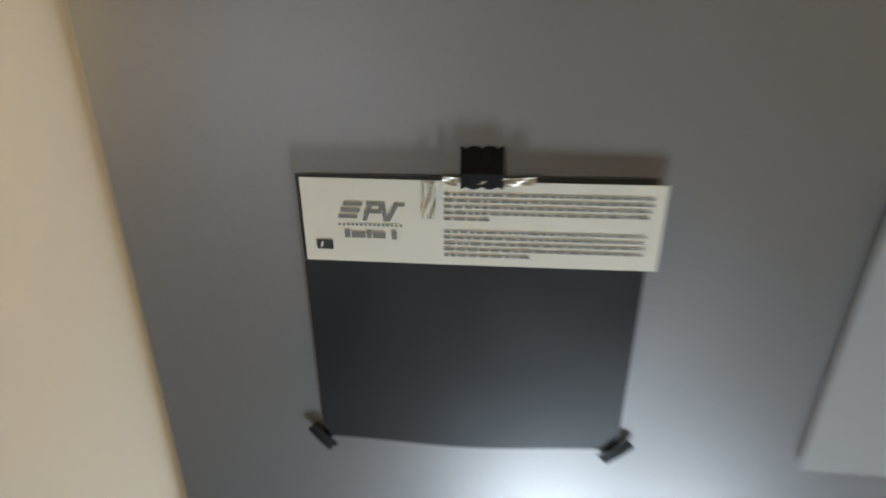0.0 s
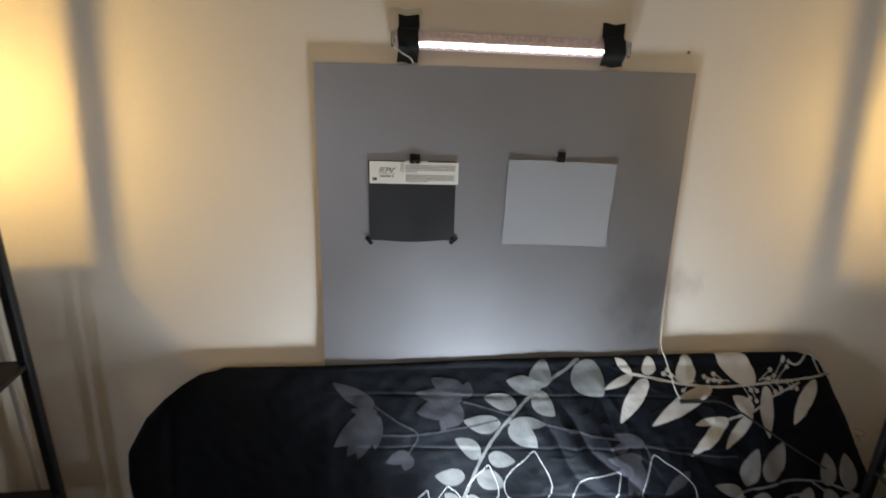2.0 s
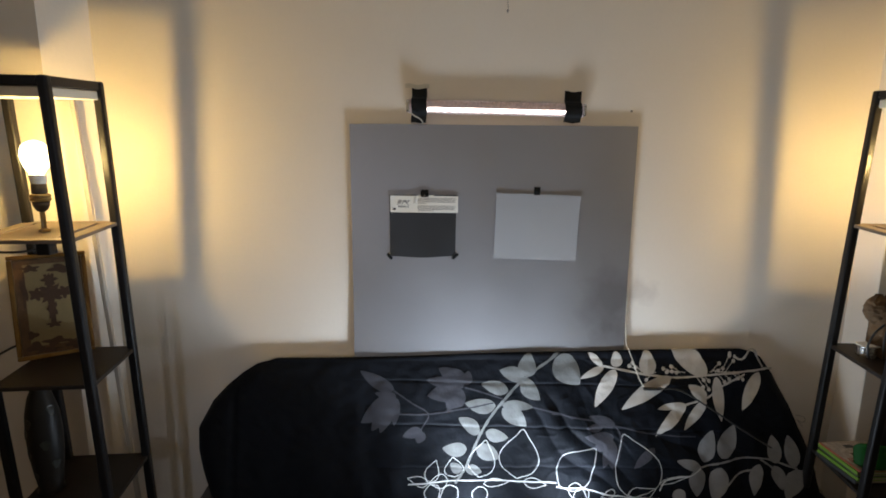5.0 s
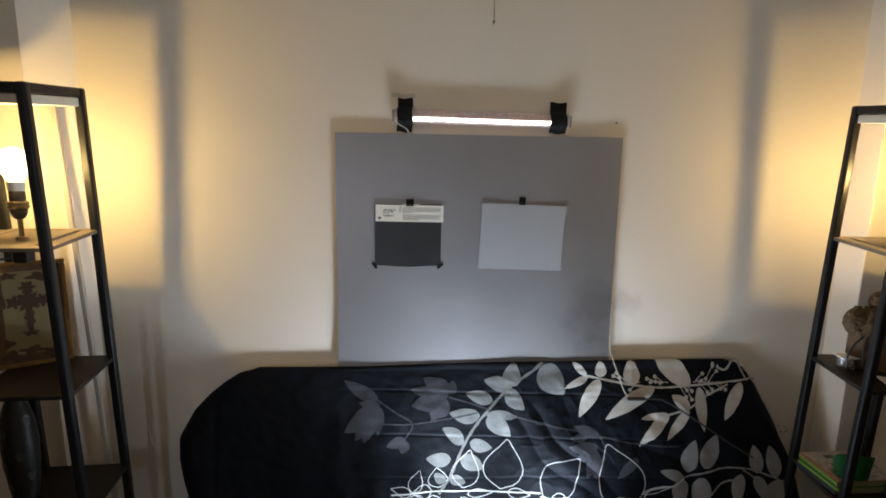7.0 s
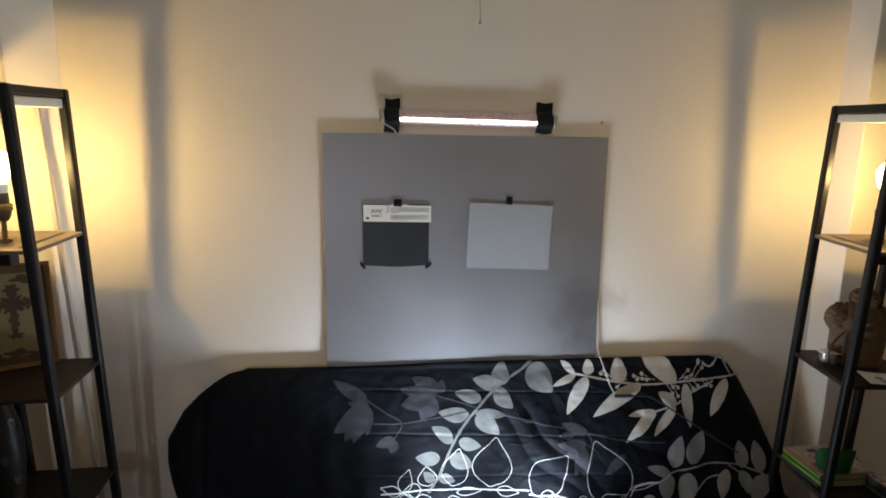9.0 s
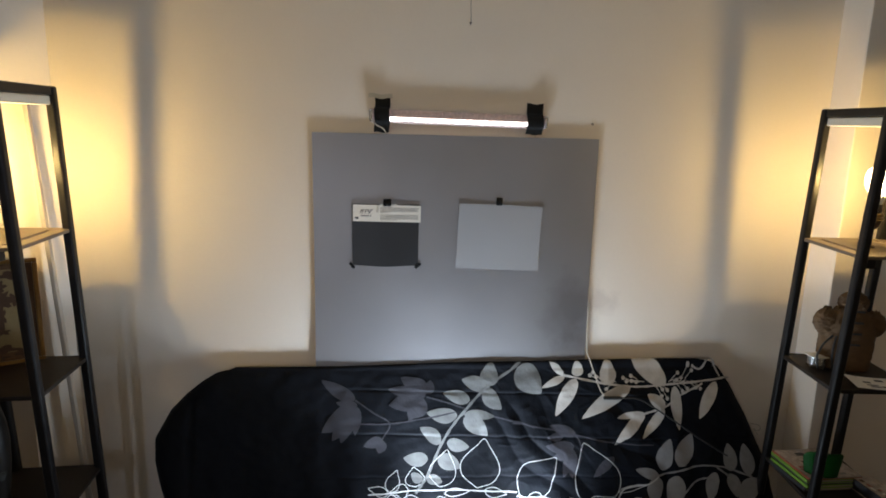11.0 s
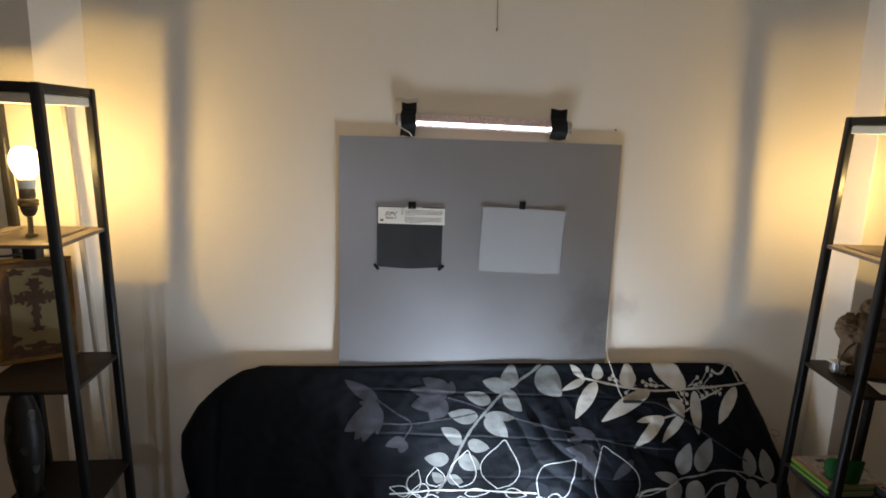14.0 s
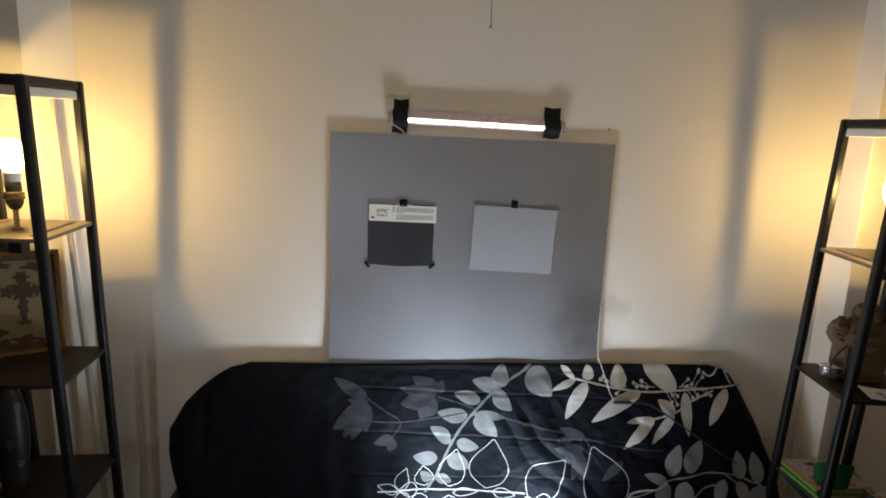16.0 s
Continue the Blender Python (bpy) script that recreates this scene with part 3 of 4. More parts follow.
def cover_y(x, z):
    """The front of the cover over the backrest."""
    y = -0.038 - 0.32 * (0.80 - z)
    zt = top_z(x)
    if z > zt - 0.05:
        k = min(1.0, (z - zt + 0.05) / 0.05)
        y = -0.050 + 0.02 * (1 - math.sqrt(max(0.0, 1 - k * k)))
        y = max(y, -0.038 - 0.32 * (0.80 - z)) if k > 0.4 else -0.038 - 0.32 * (0.80 - z)
    e = min(x - left_end(z), right_end(z) - x)
    r = 0.085
    if e < r:
        k = 1 - max(e, 0.0) / r
        y += (-0.020 - y) * (1 - math.sqrt(max(0.0, 1 - k ** 2.4)))
    mid = max(0.0, min(1.0, (x + 0.35) / 0.2)) * max(0.0, min(1.0, (1.05 - x) / 0.2))
    for zc, a in ((0.748 - 0.03 * x, 0.0017), (0.612 - 0.035 * x, 0.0019), (0.485 - 0.02 * x, 0.0016)):
        zc += 0.003 * noise.noise(Vector((x * 6, 9, zc)))
        d = (z - zc) / 0.0036
        y += mid * a * math.exp(-d * d) - mid * 0.4 * a * math.exp(-((z - zc - 0.008) / 0.006) ** 2)
    diag = max(0.0, min(1.0, (x - 0.15) / 0.2)) * max(0.0, min(1.0, (0.98 - x) / 0.2)) * max(0.0, min(1.0, (0.76 - z) / 0.08))
    q = 62 * (x * 0.8 + z * 0.75) + 5 * noise.noise(Vector((x * 4, 1, z * 4)))
    y += diag * 0.0072 * (1 - 1.7 * abs(math.sin(0.5 * q))) * max(0.0, 0.35 + noise.noise(Vector((x * 5 + z * 4, 2, z * 2 - x * 2))))
    low = max(0.0, min(1.0, (0.70 - z) / 0.2))
    y += low * 0.0055 * math.sin(46 * x + 3 * noise.noise(Vector((x * 3, z * 4, 0)))) * (0.4 + 0.6 * noise.noise(Vector((x * 2, 5, z))))
    y += 0.0045 * noise.noise(Vector((x * 5, 3, z * 6))) + 0.0024 * noise.noise(Vector((x * 14, 7, z * 14))) + 0.0019 * noise.noise(Vector((x * 30 + z * 16, 4, z * 34 - x * 9)))
    ridge = abs(noise.noise(Vector((x * 11 + z * 8, 6, z * 13 - x * 5))))
    y -= 0.0018 * max(0.0, 1 - 6 * ridge) * max(0.0, min(1.0, (x - 0.12) / 0.25))
    if x < -0.62:
        y += 0.006 * math.exp(-((x + 0.70 + 0.03 * (z - 0.6)) / 0.012) ** 2)
    return min(y, -0.0275)


def sofa():
    s = thing("futon_sofa", "low sofa against the wall, hidden under a black patterned cover", "sofa")
    part("backrest", slab(lambda u, v: Vector((-0.58 + 1.56 * u, -0.031 - 0.09 * (1 - v), 0.30 + 0.44 * v)), 6, 6, 0.008), MATTRESS, s, "dark mattress back")
    part("seat", box(-0.70, 1.15, -0.80, -0.19, 0.17, 0.322, 0.03, 3), MATTRESS, s, "dark mattress seat")
    part("arm", box(-0.806, -0.738, -0.80, -0.035, 0.360, 0.402, 0.012, 3), WOODARM, s, "dark flat armrest")
    for y in (-0.77, -0.08):
        part("leg", box(-0.805, -0.765, y - 0.02, y + 0.02, FLOOR_Z, 0.360, 0.004), WOODARM, s)
        part("leg", box(1.08, 1.12, y - 0.02, y + 0.02, FLOOR_Z, 0.172, 0.004), WOODARM, s)
    return s


sofa()


def sofa_cover():
    cover = thing("sofa_cover", "black cotton sofa cover printed with grey leaf sprigs", "sofa cover")
    bm = bmesh.new()
    nx = 520
    rows = []
    zs = [0.342 + 0.002 * i for i in range(1, 250)]
    zs = sorted(set(round(z, 4) for z in zs if z < 0.818))
    full = []
    for z in zs:
        xl, xr = left_end(z), right_end(z)
        full.append([Vector((xl + (xr - xl) * i / nx, cover_y(xl + (xr - xl) * i / nx, z), z)) for i in range(nx + 1)])
    # over the top to the back
    for k in range(1, 8):
        a = k / 7 * math.pi / 2
        row = []
        xl, xr = left_end(0.818 + 0.010 * math.sin(a)), right_end(0.818 + 0.028 * math.sin(a))
        for i in range(nx + 1):
            x = xl + (xr - xl) * i / nx
            y0 = cover_y(x, 0.816)
            row.append(Vector((x, y0 + (-0.026 - y0) * (1 - math.cos(a)), 0.816 + (top_z(x) - 0.816) * math.sin(a))))
        full.append(row)
    # down the back
    full.append([Vector((p.x, -0.0262, 0.70)) for p in full[-1]])
    # over the seat, first row at the foot of the back
    seat = []
    foot = full[0]
    for k in range(1, 22):
        y = -0.180 - 0.635 * k / 18 if k <= 18 else -0.815 - 0.012 * (k - 18)
        z = 0.336 + 0.004 * math.exp(-k) if k <= 16 else 0.336 - (0.01, 0.03, 0.07, 0.12, 0.17)[k - 17]
        row = []
        for i, p in enumerate(foot):
            w = 0.006 * noise.noise(Vector((p.x * 7, y * 9, 2)))
            row.append(Vector((p.x if k < 2 else min(1.15, max(-0.725, p.x)) + 0.004 * math.sin(k) + 0.002 * p.x, y, z + max(-0.004, w))))
        seat.append(row)
    rows = seat[::-1] + full
    vs = [[bm.verts.new(p) for p in row] for row in rows]
    for a, b in zip(vs, vs[1:]):
        for i in range(nx):
            bm.faces.new((a[i], a[i + 1], b[i + 1], b[i]))
    part("cloth", bm, CLOTH, cover, "black cotton cloth", smooth=True)

    def on(x, z, up=0.0012):
        if z > 0.816:
            a = min(1.5, (z - 0.816) / 0.024 * math.pi / 2)
            y0 = cover_y(x, 0.816)
            return Vector((x, y0 + (-0.026 - y0) * (1 - math.cos(a)) - up * math.cos(a), 0.816 + (top_z(x) - 0.816) * math.sin(a) + up * math.sin(a)))
        return Vector((x, cover_y(x, z) - up, z))

    def leaf(sprig, bx, bz, tx, tz, w, mate, name="leaf_print"):
        """A pointed printed leaf from its stalk to its tip, lying on the cloth."""
        d = Vector((tx - bx, tz - bz))
        n = Vector((-d.y, d.x)).normalized()
        bm = bmesh.new()
        m, c = 22, 8
        skew = 0.10 * math.sin(37 * bx + 11 * tz)
        grid = []
        for i in range(m + 1):
            t = i / m
            half = 0.5 * w * (math.sin(math.pi * t ** 0.80) ** 0.72 if 0 < t < 1 else 0.03) * (1.0 - 0.12 * t)
            mid = Vector((bx, bz)) + d * t + n * (skew * w * math.sin(math.pi * t))
            grid.append([bm.verts.new(on(mid.x + n.x * half * q, mid.y + n.y * half * q)) for q in (2 * j / c - 1 for j in range(c + 1))])
        for a, b in zip(grid, grid[1:]):
            for j in range(c):
                bm.faces.new((a[j], a[j + 1], b[j + 1], b[j]))
        return part(name, bm, mate, sprig, smooth=True)

    def ribbon(sprig, pts, w, mate, name="stem_print", closed=False):
        line = smoothed([(p[0], 0, p[1]) for p in pts], 10)
        bm = bmesh.new()
        rowv = []
        for i, p in enumerate(line):
            d = (line[min(i + 1, len(line) - 1)] - line[max(i - 1, 0)])
            n = Vector((-d.z, 0, d.x)).normalized() * w * 0.5 * (1 + 0.2 * math.sin(i * 1.7))
            rowv.append((bm.verts.new(on(p.x + n.x, p.z + n.z, 0.0016)), bm.verts.new(on(p.x - n.x, p.z - n.z, 0.0016))))
        for a, b in zip(rowv, rowv[1:]):
            bm.faces.new((a[0], a[1], b[1], b[0]))
        return part(name, bm, mate, sprig, smooth=True)

    def outline(sprig, bx, bz, tx, tz, w):
        d = Vector((tx - bx, tz - bz))
        n = Vector((-d.y, d.x)).normalized()
        pts = []
        for s in (1, -1):
            seq = [i / 7 for i in range(8)] if s == 1 else [i / 7 for i in range(6, -1, -1)]
            for t in seq:
                half = 0.5 * w * (math.sin(math.pi * t ** 0.72) if 0 < t < 1 else 0.0)
                p = Vector((bx, bz)) + d * t + n * half * s
                pts.append((p.x, p.y))
        return ribbon(sprig, pts, 0.0023, LINEPRINT, "leaf_outline_print")

    def berry(sprig, x, z, r):
        bm = bmesh.new()
        mid = bm.verts.new(on(x, z, 0.0016))
        ring = [bm.verts.new(on(x + r * math.cos(a), z + r * math.sin(a), 0.0016)) for a in (2 * math.pi * k / 12 for k in range(12))]
        for k in range(12):
            bm.faces.new((mid, ring[k], ring[(k + 1) % 12]))
        return part("berry_print", bm, PALEPRINT, sprig)

    def sprig(label):
        s = new("printed_sprig")
        s.parent = cover
        s["label"] = label
        return s

    a = sprig("grey printed leaf sprig")
    for q in ((0.264, 0.758, 0.180, 0.783, 0.052), (0.272, 0.762, 0.281, 0.835, 0.066), (0.256, 0.755, 0.314, 0.689, 0.056), (0.207, 0.718, 0.117, 0.741, 0.045), (0.370, 0.818, 0.453, 0.734, 0.093), (0.164, 0.670, 0.061, 0.682, 0.051), (0.186, 0.674, 0.291, 0.665, 0.034), (0.186, 0.663, 0.266, 0.607, 0.060), (0.107, 0.587, 0.039, 0.635, 0.046), (0.129, 0.590, 0.203, 0.573, 0.043), (0.065, 0.540, -0.016, 0.545, 0.046), (0.097, 0.545, 0.175, 0.510, 0.052), (0.047, 0.472, 0.010, 0.498, 0.034), (0.061, 0.479, 0.113, 0.472, 0.034)):
        leaf(a, *q, PRINT)
    for line in [[(0.382, 0.834), (0.264, 0.758), (0.178, 0.674), (0.113, 0.590), (0.061, 0.487), (0.025, 0.437)]]:
        ribbon(a, line, 0.0085, PRINT)

    d = sprig("dim grey printed leaf sprig")
    for q in ((-0.177, 0.723, -0.289, 0.787, 0.036), (-0.170, 0.707, -0.240, 0.716, 0.023), (-0.172, 0.707, -0.284, 0.626, 0.054), (-0.177, 0.702, -0.250, 0.600, 0.045), (-0.179, 0.698, -0.222, 0.593, 0.041), (-0.171, 0.702, -0.176, 0.614, 0.028), (0.056, 0.731, -0.026, 0.792, 0.045), (0.045, 0.733, -0.069, 0.755, 0.034), (0.049, 0.722, -0.065, 0.706, 0.050), (0.053, 0.724, -0.001, 0.668, 0.058), (0.049, 0.719, -0.000, 0.658, 0.028), (0.056, 0.742, 0.025, 0.791, 0.028), (0.060, 0.739, 0.075, 0.782, 0.030), (-0.085, 0.599, -0.147, 0.582, 0.030), (-0.084, 0.597, -0.098, 0.559, 0.032)):
        leaf(d, *q[:4], q[4] * 1.25, DIMPRINT)
    for q in ((0.570, 0.603, 0.480, 0.634, 0.027), (0.564, 0.565, 0.463, 0.572, 0.030), (0.554, 0.562, 0.488, 0.529, 0.030), (0.545, 0.565, 0.555, 0.468, 0.035), (0.554, 0.548, 0.520, 0.476, 0.027), (0.700, 0.533, 0.625, 0.472, 0.024), (0.530, 0.600, 0.468, 0.600, 0.020)):
        leaf(d, *q[:4], q[4] * 1.4, DIMPRINT)
    for line in [[(-0.177, 0.722), (-0.116, 0.684), (-0.062, 0.649), (-0.087, 0.599)], [(-0.169, 0.650), (-0.062, 0.649), (0.063, 0.665), (0.157, 0.681)], [(0.060, 0.731), (0.121, 0.714), (0.201, 0.690)], [(0.290, 0.665), (0.357, 0.651), (0.425, 0.631)], [(0.352, 0.647), (0.502, 0.619), (0.586, 0.599), (0.703, 0.575), (0.842, 0.567)], [(0.540, 0.617), (0.578, 0.591), (0.587, 0.547), (0.572, 0.495)]]:
        ribbon(d, line, 0.005, DIMPRINT)

    o = sprig("white printed outline leaves on a branch")
    for q in ((0.229, 0.450, 0.256, 0.596, 0.134), (0.103, 0.457, 0.129, 0.567, 0.089), (-0.060, 0.442, -0.037, 0.509, 0.046), (0.025, 0.455, 0.018, 0.516, 0.063), (-0.060, 0.435, -0.036, 0.378, 0.052), (0.033, 0.423, -0.030, 0.376, 0.052), (-0.064, 0.438, -0.130, 0.456, 0.030), (0.002, 0.445, -0.060, 0.442, 0.045), (0.119, 0.436, 0.201, 0.440, 0.025), (0.252, 0.440, 0.327, 0.426, 0.030), (0.103, 0.429, 0.110, 0.366, 0.052), (0.402, 0.425, 0.463, 0.381, 0.045)):
        outline(o, *q)
    for q in ((0.370, 0.424, 0.500, 0.531, 0.117), (0.670, 0.378, 0.596, 0.576, 0.159), (0.468, 0.411, 0.408, 0.366, 0.047), (0.559, 0.402, 0.509, 0.388, 0.023), (0.600, 0.394, 0.693, 0.408, 0.026), (0.710, 0.422, 0.812, 0.447, 0.016)):
        outline(o, *q)
    for line in [[(-0.130, 0.436), (0.103, 0.447), (0.362, 0.432)], [(0.361, 0.420), (0.468, 0.411), (0.558, 0.389), (0.708, 0.376)], [(0.710, 0.400), (0.735, 0.432), (0.812, 0.447), (0.855, 0.466)]]:
        ribbon(o, line, 0.0042, LINEPRINT)

    b = sprig("pale printed leaf sprig with berries")
    for q in ((0.534, 0.793, 0.484, 0.832, 0.023), (0.581, 0.789, 0.579, 0.834, 0.043), (0.538, 0.789, 0.455, 0.753, 0.025), (0.578, 0.781, 0.502, 0.663, 0.051), (0.691, 0.765, 0.684, 0.838, 0.062), (0.770, 0.756, 0.593, 0.654, 0.054), (0.897, 0.763, 0.774, 0.838, 0.070), (1.083, 0.766, 1.012, 0.647, 0.048), (0.889, 0.685, 0.830, 0.730, 0.043), (0.928, 0.755, 0.936, 0.613, 0.043), (0.817, 0.666, 0.717, 0.655, 0.026), (0.817, 0.664, 0.707, 0.568, 0.039), (0.887, 0.682, 0.802, 0.591, 0.035)):
        leaf(b, *q, PALEPRINT)
    for line in [[(0.534, 0.793), (0.691, 0.765), (0.797, 0.754), (0.909, 0.761), (1.092, 0.774), (1.140, 0.772)], [(0.817, 0.666), (0.889, 0.687), (0.941, 0.723), (1.031, 0.762)], [(0.994, 0.819), (1.025, 0.810), (1.064, 0.835), (1.102, 0.781)]]:
        ribbon(b, line, 0.0065, PALEPRINT)
    for x, z in [(0.626, 0.793), (0.637, 0.802), (0.647, 0.789), (0.743, 0.784), (0.755, 0.772), (0.772, 0.790), (0.773, 0.774), (0.790, 0.769), (0.883, 0.745), (0.900, 0.743), (0.879, 0.724), (0.898, 0.716), (0.942, 0.798), (0.954, 0.782), (0.980, 0.821), (0.994, 0.805), (0.936, 0.775), (0.963, 0.767), (0.955, 0.739), (0.973, 0.747), (1.004, 0.750), (1.021, 0.746), (0.687, 0.776), (0.681, 0.749)]:
        berry(b, x, z, 0.0066)
        foot = min(((x + dx, 0.768 + 0.03 * abs(x + dx - 0.85)) for dx in (-0.03, 0.03)), key=lambda q: abs(q[0] - 0.85))
        ribbon(b, [(x, z), (0.5 * (x + foot[0]), 0.5 * (z + foot[1]) + 0.003), foot], 0.0026, PALEPRINT)

    c = sprig("grey printed leaf sprig")
    for q in ((0.870, 0.484, 0.902, 0.586, 0.058), (0.926, 0.499, 0.980, 0.601, 0.066), (0.856, 0.466, 0.773, 0.493, 0.035), (0.851, 0.466, 0.834, 0.383, 0.062), (0.924, 0.469, 0.891, 0.366, 0.066), (1.056, 0.478, 1.032, 0.381, 0.047), (1.116, 0.477, 1.110, 0.566, 0.054), (1.179, 0.465, 1.166, 0.565, 0.054), (1.107, 0.470, 1.134, 0.394, 0.047), (1.204, 0.457, 1.144, 0.366, 0.066), (0.759, 0.399, 0.790, 0.366, 0.047)):
        leaf(c, *q, SIDEPRINT)
    for line in [[(0.856, 0.469), (0.959, 0.491), (1.062, 0.497), (1.187, 0.461)], [(1.062, 0.493), (1.106, 0.462), (1.150, 0.424)], [(0.919, 0.397), (0.981, 0.445), (1.042, 0.463)]]:
        ribbon(c, line, 0.006, SIDEPRINT)
    part("loose_thread", cord([(1.214, -0.074, 0.618), (1.238, -0.078, 0.614), (1.246, -0.082, 0.602), (1.234, -0.082, 0.594), (1.222, -0.078, 0.600), (1.236, -0.086, 0.580)], 0.0014, 6), CORD, cover, "small loose cream thread")
    return cover


sofa_cover()


# ---- two flood lamps on the seat ----
def flood_lamp(x, y, base, low, tilt, watts, spread, label):
    f = thing("flood_lamp", label, "lamp", "flood lamps on the sofa seat", pose(x, y, base))
    part("foot", box(-0.04, 0.04, -0.04, 0.04, 0.0, 0.008 * low, 0.002), METAL, f)
    head = part("head", lathe([(r, h * low) for r, h in ((0.030, 0.008), (0.06, 0.013), (0.082, 0.024), (0.089, 0.034), (0.090, 0.039), (0.087, 0.039), (0.085, 0.034))], 36), METAL, f, "black round lamp head", smooth=True)
    part("lens", lathe([(r, h * low) for r, h in ((0.084, 0.0345), (0.076, 0.043), (0.05, 0.050), (0.025, 0.0525), (0.004, 0.053))], 36), FLOODM, f, "glowing white lens", smooth=True)
    lamp = bpy.data.lights.new("flood", "SPOT")
    lamp.energy, lamp.color, lamp.spot_size, lamp.spot_blend, lamp.shadow_soft_size = watts, COOL, radians(spread), 0.09, 0.055
    ob = new("flood_light", lamp)
    ob.parent = f
    ob.matrix_basis = pose(0, 0, 0.013 + 0.053 * low, 180 + tilt, 0, 0)
    return f


flood_lamp(0.080, -0.29, 0.3405, 0.52, 12, FLOOD_W, 133, "white-lit round flood lamp standing on the sofa seat")
flood_lamp(0.395, -0.285, 0.3455, 0.80, 10, 0.18 * FLOOD_W, 166, "white-lit round flood lamp standing on the sofa seat")
tagged(part("junction_block", box(0.195, 0.26, -0.285, -0.25, 0.3415, 0.388, 0.006), TAN), "tan plastic block between the two flood lamps", "block")

# ---- cords, nails ----
tagged(part("hanging_cord", cord([(0.612, -0.0185, 1.05), (0.613, -0.019, 1.0), (0.614, -0.020, 0.93), (0.618, -0.023, 0.87), (0.626, -0.032, 0.845), (0.640, -0.050, 0.80), (0.655, -0.064, 0.755), (0.672, -0.069, 0.727)], 0.0017), CORD), "thin cream cord hanging over the sofa cover", "cord")
tagged(part("cord_plug", join(box(0.668, 0.732, -0.080, -0.068, 0.718, 0.727, 0.003), cord([(0.732, -0.074, 0.722), (0.80, -0.076, 0.714), (0.90, -0.092, 0.655), (1.0, -0.114, 0.59), (1.10, -0.133, 0.53)], 0.0028)), BLACKCORD), "black plug and dark cord lying on the cover", "cord")


def wall_nail(x, z, wire, out=0.0):
    n = thing("wall_nail", "small steel nail in the cream wall" + (" with a wire" if wire else ""), "nail", at=pose(x, 0, z))
    part("shank", lathe([(0.0016, -0.002), (0.0016, 0.012), (0.0038, 0.0122), (0.0038, 0.0135)], 10), STEEL, n).matrix_basis = pose(0, out, 0, 90, 0, 0)
    if wire:
        part("wire", cord([(0, -0.005, -0.006), (0.002, -0.007, 0.004), (0.001, -0.005, 0.03), (0, -0.003, 0.10), (0, -0.003, 0.3)], 0.0009, 6), STEEL, n, "thin dark wire")
    return n


wall_nail(0.179, 1.936, True)
wall_nail(0.589, 1.642, False, 0.009)


